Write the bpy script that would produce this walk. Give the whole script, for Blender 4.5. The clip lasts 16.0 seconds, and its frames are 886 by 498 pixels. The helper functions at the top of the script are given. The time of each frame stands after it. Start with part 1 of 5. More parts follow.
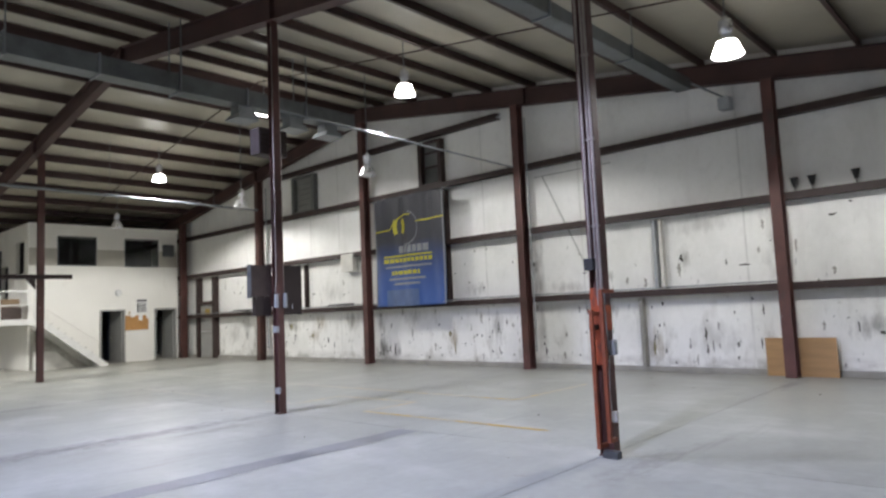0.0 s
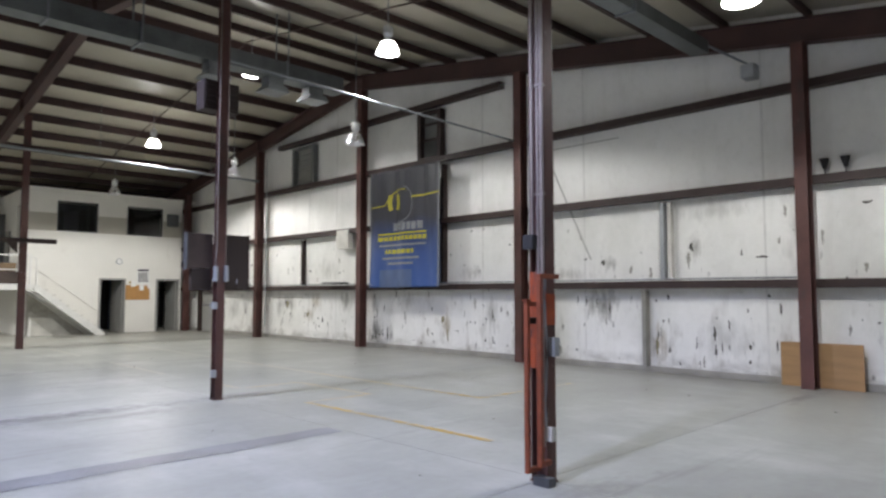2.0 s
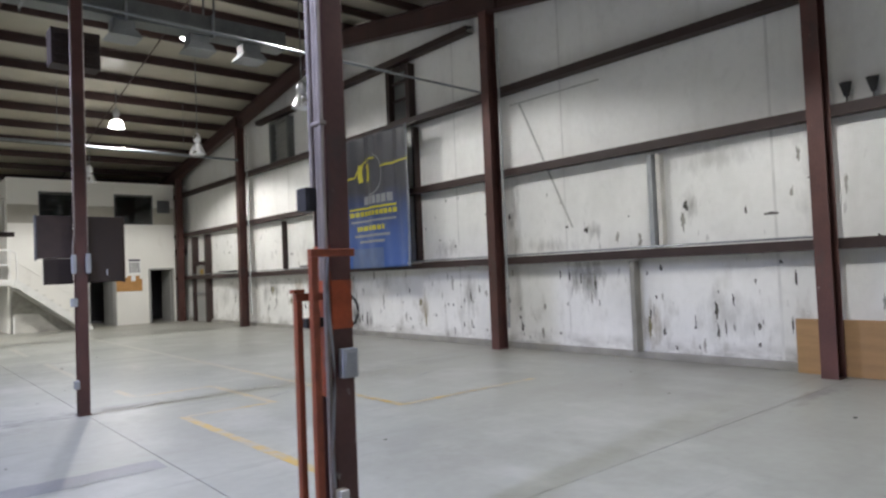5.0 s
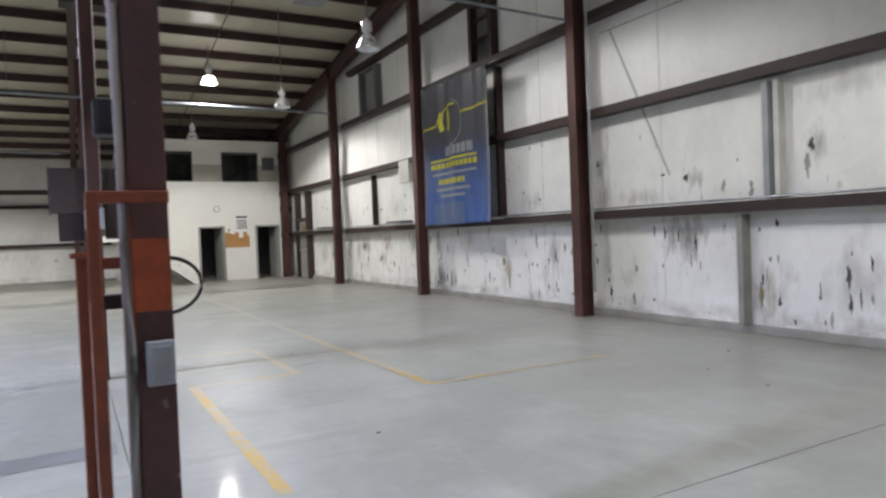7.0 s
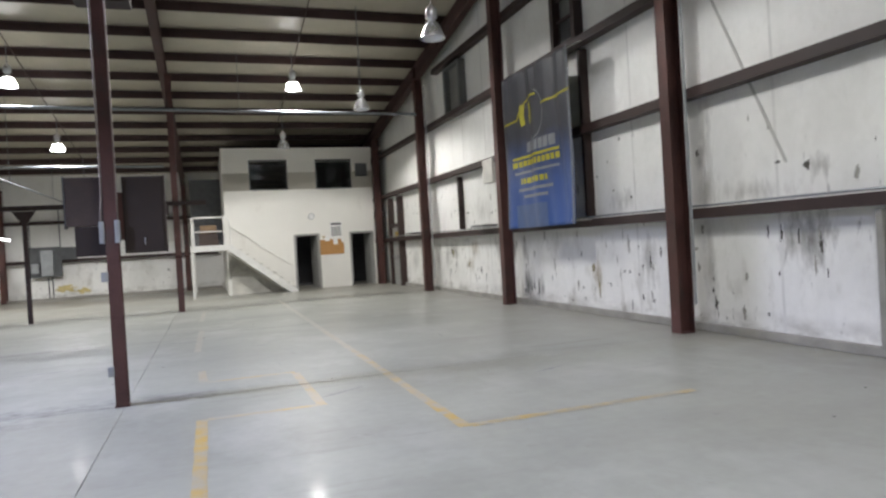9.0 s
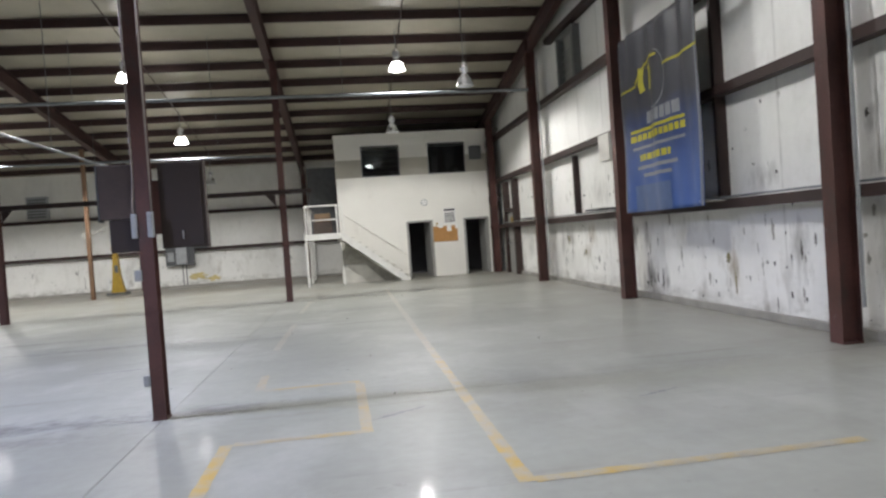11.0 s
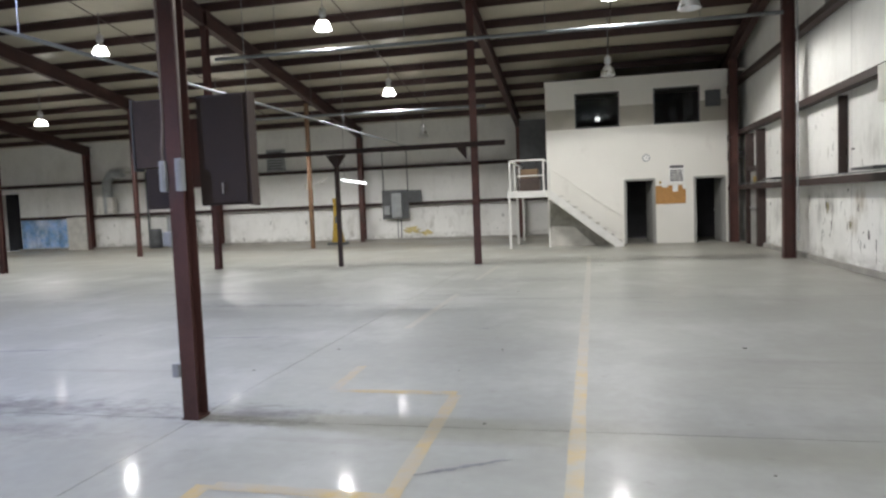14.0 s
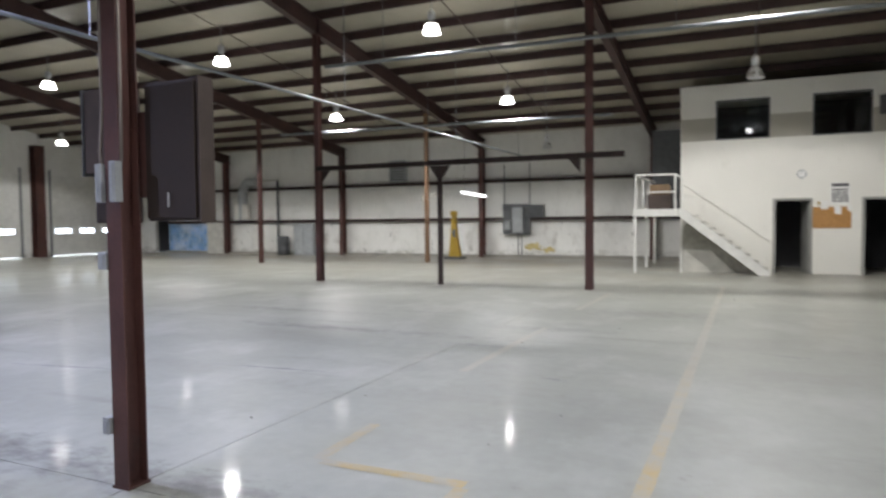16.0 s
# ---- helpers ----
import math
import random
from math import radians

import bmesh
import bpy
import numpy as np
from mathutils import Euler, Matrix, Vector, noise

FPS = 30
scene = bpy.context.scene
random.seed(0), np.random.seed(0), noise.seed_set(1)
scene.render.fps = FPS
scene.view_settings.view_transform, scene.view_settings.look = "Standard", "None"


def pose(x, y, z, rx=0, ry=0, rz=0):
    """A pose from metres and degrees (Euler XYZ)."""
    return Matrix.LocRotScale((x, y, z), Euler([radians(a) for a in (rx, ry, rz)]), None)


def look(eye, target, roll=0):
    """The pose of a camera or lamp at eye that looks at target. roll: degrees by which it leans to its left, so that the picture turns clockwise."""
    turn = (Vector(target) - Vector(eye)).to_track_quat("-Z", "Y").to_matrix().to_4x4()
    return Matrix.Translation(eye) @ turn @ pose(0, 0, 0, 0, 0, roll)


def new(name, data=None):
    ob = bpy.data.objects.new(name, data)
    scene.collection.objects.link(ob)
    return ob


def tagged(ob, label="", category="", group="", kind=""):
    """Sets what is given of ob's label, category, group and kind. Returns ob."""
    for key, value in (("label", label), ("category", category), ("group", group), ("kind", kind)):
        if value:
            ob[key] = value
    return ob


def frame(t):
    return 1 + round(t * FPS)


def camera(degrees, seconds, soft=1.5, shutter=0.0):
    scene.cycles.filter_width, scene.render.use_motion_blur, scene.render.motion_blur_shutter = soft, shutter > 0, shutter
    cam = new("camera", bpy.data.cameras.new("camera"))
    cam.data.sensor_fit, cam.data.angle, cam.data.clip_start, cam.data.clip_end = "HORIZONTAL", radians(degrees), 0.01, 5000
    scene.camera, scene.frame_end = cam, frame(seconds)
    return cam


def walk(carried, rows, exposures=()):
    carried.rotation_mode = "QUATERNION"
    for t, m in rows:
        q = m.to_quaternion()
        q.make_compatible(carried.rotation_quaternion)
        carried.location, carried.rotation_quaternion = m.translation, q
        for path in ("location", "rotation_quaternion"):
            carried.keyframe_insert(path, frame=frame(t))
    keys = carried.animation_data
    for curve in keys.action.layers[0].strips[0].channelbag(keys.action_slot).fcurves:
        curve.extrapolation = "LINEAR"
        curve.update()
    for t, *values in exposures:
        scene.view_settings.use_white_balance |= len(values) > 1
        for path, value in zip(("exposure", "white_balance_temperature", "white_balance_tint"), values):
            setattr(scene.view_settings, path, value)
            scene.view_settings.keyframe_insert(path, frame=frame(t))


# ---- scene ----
cam = camera(67.1, 16.0, soft=2.4, shutter=0.4)
PATH = [
    (0, (-13.194, -5.097, 1.542), (-11.718, -3.759, 1.719), -2.6),
    (0.5, (-12.739, -5.149, 1.578), (-11.324, -3.741, 1.7), -0.8),
    (1, (-12.317, -5.09, 1.554), (-10.919, -3.674, 1.751), -0.4),
    (1.5, (-11.903, -5.03, 1.508), (-10.579, -3.545, 1.71), -0.1),
    (2, (-11.457, -4.999, 1.506), (-10.059, -3.575, 1.638), 0.0),
    (2.5, (-10.999, -4.933, 1.52), (-9.583, -3.528, 1.656), -2.9),
    (3, (-10.561, -4.909, 1.517), (-9.224, -3.423, 1.59), -1.1),
    (3.5, (-10.139, -4.837, 1.516), (-8.753, -3.404, 1.669), -0.3),
    (4, (-9.771, -4.755, 1.506), (-8.425, -3.282, 1.645), -0.5),
    (4.2, (-9.593, -4.764, 1.525), (-8.259, -3.277, 1.633), -1.4),
    (6.5, (-7.655, -4.406, 1.505), (-6.455, -2.806, 1.531), -1.7),
    (7, (-7.283, -4.225, 1.478), (-6.309, -2.479, 1.43), -2.3),
    (7.5, (-6.837, -3.969, 1.469), (-5.869, -2.219, 1.434), -3.9),
    (8, (-6.624, -3.893, 1.513), (-5.889, -2.032, 1.509), -2.2),
    (8.5, (-6.379, -3.698, 1.498), (-5.7, -1.817, 1.529), -1.9),
    (9, (-6.102, -3.448, 1.49), (-5.441, -1.56, 1.467), -3.4),
    (9.5, (-5.848, -3.176, 1.515), (-5.406, -1.225, 1.52), -2.6),
    (9.7, (-5.791, -3.074, 1.529), (-5.369, -1.12, 1.501), -2.4),
    (11.8, (-4.815, -1.795, 1.501), (-4.742, 0.203, 1.452), -1.9),
    (12, (-4.736, -1.66, 1.508), (-4.735, 0.337, 1.409), -0.3),
    (12.5, (-4.543, -1.353, 1.496), (-4.599, 0.646, 1.434), 0.2),
    (13, (-4.398, -1.024, 1.504), (-4.522, 0.97, 1.408), -1.7),
    (13.5, (-4.256, -0.662, 1.506), (-4.71, 1.282, 1.399), -2.9),
    (14, (-4.125, -0.227, 1.498), (-4.56, 1.72, 1.366), -2.3),
    (14.5, (-3.973, 0.175, 1.494), (-4.542, 2.088, 1.362), 0.3),
    (15, (-3.867, 0.541, 1.507), (-4.542, 2.42, 1.4), 3.7),
    (15.5, (-3.81, 0.973, 1.518), (-4.461, 2.857, 1.354), -1.8),
    (16, (-3.713, 1.343, 1.541), (-4.542, 3.161, 1.458), -0.6),
]
walk(cam, [(t, look(eye, target, roll)) for t, eye, target, roll in PATH], [(0, 0.10), (4, 0.0), (8, 0.0), (12, -0.03), (16, -0.05)])

# ---- world and light ----
world = bpy.data.worlds.new("sky")
scene.world = world
world.use_nodes = True
wn = world.node_tree
bg = wn.nodes["Background"]
sky = wn.nodes.new("ShaderNodeTexSky")
sky.sky_type = "NISHITA"
sky.sun_disc = False
sky.sun_elevation, sky.sun_rotation = radians(35), radians(250)
wn.links.new(sky.outputs[0], bg.inputs[0])
bg.inputs[1].default_value = 0.12
LAMP_WATTS = 575
GLOW = 22.0
LAMP_TINT = (1.0, 0.985, 0.985)


# ---- materials ----
def mat(name, col, rough=0.6, metal=0.0, var=0.25, scale=3.0, bump=0.1, fine=60.0, col2=None, stretch=(1, 1, 1)):
    """Two scales of colour variation, uneven gloss and fine relief, at world size."""
    m = bpy.data.materials.new(name)
    m.use_nodes = True
    nt = m.node_tree
    b = nt.nodes["Principled BSDF"]
    geo = nt.nodes.new("ShaderNodeNewGeometry")
    mp = nt.nodes.new("ShaderNodeMapping")
    mp.inputs["Scale"].default_value = stretch
    nt.links.new(geo.outputs["Position"], mp.inputs[0])
    n1 = nt.nodes.new("ShaderNodeTexNoise")
    n1.inputs["Scale"].default_value, n1.inputs["Detail"].default_value = scale, 6
    n2 = nt.nodes.new("ShaderNodeTexNoise")
    n2.inputs["Scale"].default_value, n2.inputs["Detail"].default_value = fine, 4
    nt.links.new(mp.outputs[0], n1.inputs[0])
    nt.links.new(mp.outputs[0], n2.inputs[0])
    add = nt.nodes.new("ShaderNodeMath")
    add.operation = "MULTIPLY_ADD"
    add.inputs[1].default_value = 0.35
    nt.links.new(n2.outputs[0], add.inputs[0])
    nt.links.new(n1.outputs[0], add.inputs[2])
    ramp = nt.nodes.new("ShaderNodeValToRGB")
    ramp.color_ramp.elements[0].position, ramp.color_ramp.elements[1].position = 0.42, 0.92
    lo = col2 or tuple(c * (1 - var) for c in col)
    hi = col if col2 else tuple(min(1, c * (1 + var * 0.4)) for c in col)
    ramp.color_ramp.elements[0].color, ramp.color_ramp.elements[1].color = (*lo, 1), (*hi, 1)
    nt.links.new(add.outputs[0], ramp.inputs[0])
    nt.links.new(ramp.outputs[0], b.inputs["Base Color"])
    rr = nt.nodes.new("ShaderNodeMapRange")
    rr.inputs["To Min"].default_value, rr.inputs["To Max"].default_value = max(0.03, rough - 0.12), min(1, rough + 0.12)
    nt.links.new(n1.outputs[0], rr.inputs[0])
    nt.links.new(rr.outputs[0], b.inputs["Roughness"])
    b.inputs["Metallic"].default_value = metal
    if bump:
        bp = nt.nodes.new("ShaderNodeBump")
        bp.inputs["Strength"].default_value, bp.inputs["Distance"].default_value = bump, 0.01
        nt.links.new(add.outputs[0], bp.inputs["Height"])
        nt.links.new(bp.outputs[0], b.inputs["Normal"])
    return m


def overlay(m, col, scale, lo, hi, stretch=(1, 1, 1), amount=1.0, zrange=None, rough=None, seed=0.0, axis="Z"):
    """Lay irregular marks of another colour over a material; zrange: heights (from, to) between which the marks thin out."""
    nt = m.node_tree
    b = nt.nodes["Principled BSDF"]
    src = b.inputs["Base Color"].links[0].from_socket
    geo = nt.nodes.new("ShaderNodeNewGeometry")
    mp = nt.nodes.new("ShaderNodeMapping")
    mp.inputs["Scale"].default_value, mp.inputs["Location"].default_value = stretch, (seed, seed * 2, seed)
    n = nt.nodes.new("ShaderNodeTexNoise")
    n.inputs["Scale"].default_value, n.inputs["Detail"].default_value, n.inputs["Roughness"].default_value = scale, 8, 0.62
    nt.links.new(geo.outputs["Position"], mp.inputs[0])
    nt.links.new(mp.outputs[0], n.inputs[0])
    r = nt.nodes.new("ShaderNodeMapRange")
    r.inputs["From Min"].default_value, r.inputs["From Max"].default_value, r.inputs["To Max"].default_value = lo, hi, amount
    nt.links.new(n.outputs[0], r.inputs[0])
    fac = r.outputs[0]
    if zrange:
        sep = nt.nodes.new("ShaderNodeSeparateXYZ")
        nt.links.new(geo.outputs["Position"], sep.inputs[0])
        zr = nt.nodes.new("ShaderNodeMapRange")
        zr.inputs["From Min"].default_value, zr.inputs["From Max"].default_value = zrange
        zr.inputs["To Min"].default_value, zr.inputs["To Max"].default_value = 1, 0
        nt.links.new(sep.outputs[axis], zr.inputs[0])
        mul = nt.nodes.new("ShaderNodeMath")
        mul.operation = "MULTIPLY"
        nt.links.new(fac, mul.inputs[0])
        nt.links.new(zr.outputs[0], mul.inputs[1])
        fac = mul.outputs[0]
    mix = nt.nodes.new("ShaderNodeMix")
    mix.data_type = "RGBA"
    mix.inputs["B"].default_value = (*col, 1)
    for s in mix.inputs:
        if s.name == "A" and s.type == "RGBA":
            nt.links.new(src, s)
        if s.name == "B" and s.type == "RGBA":
            s.default_value = (*col, 1)
    nt.links.new(fac, mix.inputs[0])
    out = [s for s in mix.outputs if s.type == "RGBA"][0]
    nt.links.new(out, b.inputs["Base Color"])
    return m


def glow(name, col, strength):
    m = bpy.data.materials.new(name)
    m.use_nodes = True
    b = m.node_tree.nodes["Principled BSDF"]
    b.inputs["Base Color"].default_value = (*col, 1)
    b.inputs["Emission Color"].default_value = (*col, 1)
    b.inputs["Emission Strength"].default_value = strength
    return m


M_CONC = mat("concrete_floor", (0.366, 0.378, 0.338), 0.42, var=0.20, scale=0.35, bump=0.02, fine=9)
M_CONC.node_tree.nodes["Principled BSDF"].inputs["Specular IOR Level"].default_value = 0.08
M_CONC.node_tree.nodes["Principled BSDF"].inputs["Coat Weight"].default_value = 0.13
M_CONC.node_tree.nodes["Principled BSDF"].inputs["Coat Roughness"].default_value = 0.09
overlay(M_CONC, (0.25, 0.25, 0.225), 0.8, 0.46, 0.80, (0.55, 1.2, 1), 0.65)
overlay(M_CONC, (0.52, 0.53, 0.50), 0.9, 0.50, 0.75, (1, 0.7, 1), 0.6, seed=7.7)
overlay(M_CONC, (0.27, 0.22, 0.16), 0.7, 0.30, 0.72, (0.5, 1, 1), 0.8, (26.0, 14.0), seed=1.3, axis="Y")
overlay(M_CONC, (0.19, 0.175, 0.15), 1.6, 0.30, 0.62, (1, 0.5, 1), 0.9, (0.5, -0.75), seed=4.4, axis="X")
# Broad dirt towards the end wall, with dimmer lamplight put into its colour.
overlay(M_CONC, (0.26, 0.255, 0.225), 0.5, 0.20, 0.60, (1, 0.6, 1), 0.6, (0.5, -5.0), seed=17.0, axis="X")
overlay(M_CONC, (0.15, 0.14, 0.125), 1.5, 0.60, 0.78, (0.18, 1.9, 1), 0.45, seed=12.0)
overlay(M_CONC, (0.20, 0.19, 0.17), 5.0, 0.66, 0.80, (1, 1, 1), 0.6, seed=3.1)
M_CONC_D = mat("patched_concrete", (0.21, 0.22, 0.225), 0.5, var=0.4, scale=1.5, bump=0.1, fine=30)
M_CURB = mat("dusty_concrete", (0.33, 0.32, 0.29), 0.8, var=0.35, scale=2, bump=0.2)
M_WALL = mat("white_panel", (0.83, 0.83, 0.80), 0.5, var=0.07, scale=0.6, bump=0.05, fine=12)
overlay(M_WALL, (0.46, 0.46, 0.42), 0.55, 0.50, 0.80, (1, 1, 0.6), 0.5)
overlay(M_WALL, (0.42, 0.41, 0.37), 1.6, 0.54, 0.78, (1.2, 1.2, 0.14), 0.24, seed=15.0)
overlay(M_WALL, (0.55, 0.55, 0.51), 5.0, 0.52, 0.72, (1, 1, 0.8), 0.22, seed=21.0)
overlay(M_WALL, (0.30, 0.28, 0.23), 2.0, 0.55, 0.72, (1, 1.3, 0.55), 0.75, (0.2, 2.0), seed=5.0)
overlay(M_WALL, (0.055, 0.05, 0.04), 4.6, 0.645, 0.69, (1, 1.7, 0.5), 0.75, (0.5, 3.2), seed=9.0)
overlay(M_WALL, (0.16, 0.15, 0.12), 3.0, 0.40, 0.70, (1, 0.6, 1.5), 0.9, (0.08, 0.36), seed=31.0)


def stain(m, y, z, w, h, col, amount, seed, flat=False):
    """A soft-edged stain or painted shade of its own shape round (y, z) on a wall that faces along x, or round (x, y)
    on the floor.
    """
    nt = m.node_tree
    b = nt.nodes["Principled BSDF"]
    src = b.inputs["Base Color"].links[0].from_socket
    geo = nt.nodes.new("ShaderNodeNewGeometry")
    mp = nt.nodes.new("ShaderNodeMapping")
    mp.inputs["Location"].default_value = (-y / w * 2, -z / h * 2, 0) if flat else (0, -y / w * 2, -z / h * 2)
    mp.inputs["Scale"].default_value = (2 / w, 2 / h, 0) if flat else (0, 2 / w, 2 / h)
    nt.links.new(geo.outputs["Position"], mp.inputs[0])
    ln = nt.nodes.new("ShaderNodeVectorMath")
    ln.operation = "LENGTH"
    nt.links.new(mp.outputs[0], ln.inputs[0])
    mp2 = nt.nodes.new("ShaderNodeMapping")
    mp2.inputs["Scale"].default_value, mp2.inputs["Location"].default_value = (1, 1.5, 0.5), (seed, seed, seed)
    nt.links.new(geo.outputs["Position"], mp2.inputs[0])
    n = nt.nodes.new("ShaderNodeTexNoise")
    n.inputs["Scale"].default_value, n.inputs["Detail"].default_value, n.inputs["Roughness"].default_value = 5.0, 7, 0.65
    nt.links.new(mp2.outputs[0], n.inputs[0])
    a = nt.nodes.new("ShaderNodeMath")
    a.operation = "MULTIPLY_ADD"
    a.inputs[1].default_value = 2.6
    nt.links.new(n.outputs[0], a.inputs[0])
    nt.links.new(ln.outputs["Value"], a.inputs[2])
    r = nt.nodes.new("ShaderNodeMapRange")
    r.inputs["From Min"].default_value, r.inputs["From Max"].default_value = 1.25, 2.1
    r.inputs["To Min"].default_value, r.inputs["To Max"].default_value = amount, 0
    nt.links.new(a.outputs[0], r.inputs[0])
    mix = nt.nodes.new("ShaderNodeMix")
    mix.data_type = "RGBA"
    ins = [k for k in mix.inputs if k.type == "RGBA"]
    nt.links.new(src, ins[0])
    ins[1].default_value = (*col, 1)
    nt.links.new(r.outputs[0], mix.inputs[0])
    nt.links.new([k for k in mix.outputs if k.type == "RGBA"][0], b.inputs["Base Color"])


GREYST_SHADE, DARKST, BROWNST = (0.22, 0.215, 0.19), (0.10, 0.095, 0.085), (0.30, 0.25, 0.17)
# Long grey marks beside columns and girts: grime with edge shade painted in.
for k, (y, z, w, h, col, amount) in enumerate((
        (2.6, 1.30, 1.1, 0.95, GREYST_SHADE, 0.85), (2.45, 1.25, 0.5, 0.9, DARKST, 0.7), (4.15, 1.95, 0.6, 0.8, GREYST_SHADE, 0.6), (4.2, 1.0, 0.4, 1.6, GREYST_SHADE, 0.5), (7.1, 0.75, 0.5, 1.0, BROWNST, 0.9),
        (9.95, 0.5, 0.8, 0.9, DARKST, 0.8), (10.0, 1.2, 0.5, 1.0, GREYST_SHADE, 0.7), (14.5, 1.2, 1.3, 0.8, DARKST, 0.75), (13.4, 0.85, 0.7, 0.6, BROWNST, 0.8), (11.4, 1.25, 0.9, 0.8, GREYST_SHADE, 0.8),
        (1.3, 0.55, 0.4, 0.9, BROWNST, 0.8), (5.6, 1.0, 0.6, 1.2, GREYST_SHADE, 0.6), (16.6, 1.0, 0.6, 1.3, GREYST_SHADE, 0.6), (18.4, 0.9, 1.2, 1.0, GREYST_SHADE, 0.5), (0.0, 0.7, 1.5, 1.0, GREYST_SHADE, 0.4), (-2.7, 0.9, 0.9, 0.6, DARKST, 0.6), (4.3, 2.4, 0.3, 0.5, DARKST, 0.7), (4.15, 2.7, 0.35, 2.2, GREYST_SHADE, 0.5), (-1.2, 2.6, 0.5, 2.4, GREYST_SHADE, 0.4), (6.2, 2.0, 0.9, 0.5, GREYST_SHADE, 0.5), (3.4, 1.9, 1.6, 0.4, GREYST_SHADE, 0.5), (0.2, 3.0, 1.8, 0.5, GREYST_SHADE, 0.35),
        (2.35, 2.1, 0.5, 0.45, DARKST, 0.6), (0.55, 2.35, 0.45, 0.6, GREYST_SHADE, 0.7), (13.0, 1.25, 1.0, 0.7, BROWNST, 0.7), (15.2, 1.1, 0.5, 1.1, DARKST, 0.6), (12.3, 2.2, 1.6, 0.8, GREYST_SHADE, 0.4), (10.6, 1.25, 0.6, 0.9, DARKST, 0.8), (9.3, 0.35, 0.5, 0.7, DARKST, 0.7), (8.6, 1.3, 1.4, 0.5, GREYST_SHADE, 0.5), (17.5, 1.1, 0.9, 1.2, DARKST, 0.4))):
    stain(M_WALL, y, z, w, h, col, amount, 1.7 * k)
# Soft dark bands; the first three lie along the hall column row.
for k, (x, y, w, h, amount) in enumerate(((-9.6, 4.25, 8.0, 0.75, 0.85), (-6.6, 4.2, 1.6, 0.7, 0.8), (-12.6, 4.3, 5.0, 0.9, 0.7), (-8.2, 3.7, 2.2, 0.5, 0.5), (-5.4, 12.5, 5.0, 1.6, 0.4), (-9.0, 9.5, 6.0, 0.6, 0.55), (-11.0, 11.0, 5.0, 0.5, 0.5), (-6.3, 10.5, 3.0, 0.5, 0.4), (-7.2, -2.1, 2.6, 0.6, 0.45), (-1.0, -1.7, 2.0, 0.4, 0.6))):
    stain(M_CONC, x, y, w, h, (0.15, 0.145, 0.14), amount, 2.3 * k, True)
M_OFFICE = mat("white_wall_paint", (0.80, 0.79, 0.74), 0.6, var=0.06, scale=0.8, bump=0.04, fine=40)
overlay(M_OFFICE, (0.50, 0.47, 0.42), 1.6, 0.60, 0.8, (1, 1, 0.5), 0.4)
M_ROOF = mat("roof_insulation", (0.42, 0.39, 0.31), 0.34, var=0.12, scale=1.2, bump=0.12, fine=5)
M_STEEL = mat("red_oxide_steel", (0.102, 0.043, 0.036), 0.6, var=0.45, scale=2.2, bump=0.08, fine=40)
overlay(M_STEEL, (0.05, 0.045, 0.04), 3.0, 0.55, 0.7, (1, 1, 0.5), 0.7, seed=2.0)
overlay(M_STEEL, (0.33, 0.30, 0.28), 14, 0.68, 0.74, (1, 1, 0.5), 0.7, seed=4.0)
# Red oxide taken near black: the shade on the girts is in the colour.
M_GIRT = mat("dusty_shaded_red_oxide_steel", (0.040, 0.023, 0.020), 0.6, var=0.4, scale=2.5, bump=0.08, fine=40)
M_RAFTER = mat("dark_red_brown_steel", (0.062, 0.030, 0.026), 0.6, var=0.4, scale=2, bump=0.05)
M_PURLIN = mat("dark_brown_steel", (0.05, 0.025, 0.022), 0.55, var=0.3, scale=2, bump=0.05)
M_GALV = mat("galvanised_sheet", (0.25, 0.27, 0.285), 0.40, metal=0.6, var=0.3, scale=3, bump=0.05, fine=25)
M_COND = mat("dusty_steel_conduit", (0.29, 0.25, 0.22), 0.6, metal=0.15, var=0.3, scale=5, bump=0.03)
M_TAPE = mat("greyed_seam_tape", (0.70, 0.70, 0.67), 0.6, var=0.15, scale=3, bump=0.03)
M_STRAP = mat("grey_strap", (0.47, 0.47, 0.44), 0.6, var=0.2, scale=5, bump=0.03)
M_BAND = mat("greyed_wall_paint", (0.46, 0.44, 0.38), 0.6, var=0.12, scale=1.2, bump=0.04, fine=30)
M_DUCT = mat("dull_duct_sheet", (0.15, 0.165, 0.17), 0.40, metal=0.6, var=0.35, scale=2.5, bump=0.05, fine=25)
M_ALU = mat("spun_aluminium", (0.75, 0.76, 0.78), 0.3, metal=0.9, var=0.1, scale=6, bump=0.0)
M_GREY = mat("grey_enamel", (0.36, 0.38, 0.39), 0.5, var=0.25, scale=5, bump=0.05)
M_DKGREY = mat("dark_grey_enamel", (0.10, 0.105, 0.11), 0.5, var=0.3, scale=5, bump=0.05)
M_WHITE = mat("white_enamel", (0.78, 0.78, 0.75), 0.45, var=0.12, scale=4, bump=0.05)
M_OFFWHITE = mat("grubby_white_board", (0.62, 0.61, 0.56), 0.6, var=0.25, scale=3, bump=0.08)
M_ORANGE = mat("orange_paint", (0.42, 0.075, 0.02), 0.5, var=0.35, scale=7, bump=0.15)
overlay(M_ORANGE, (0.06, 0.035, 0.03), 6, 0.47, 0.60, (1, 1, 0.6), 0.9)
M_ORANGE_D = mat("rusty_orange_pipe", (0.25, 0.060, 0.024), 0.55, var=0.4, scale=9, bump=0.1)
M_YELLOW = mat("yellow_enamel", (0.40, 0.26, 0.03), 0.5, var=0.3, scale=6, bump=0.1)
M_YLINE = mat("worn_yellow_line_paint", (0.50, 0.33, 0.06), 0.5, var=0.1, scale=4, bump=0.05, fine=40)
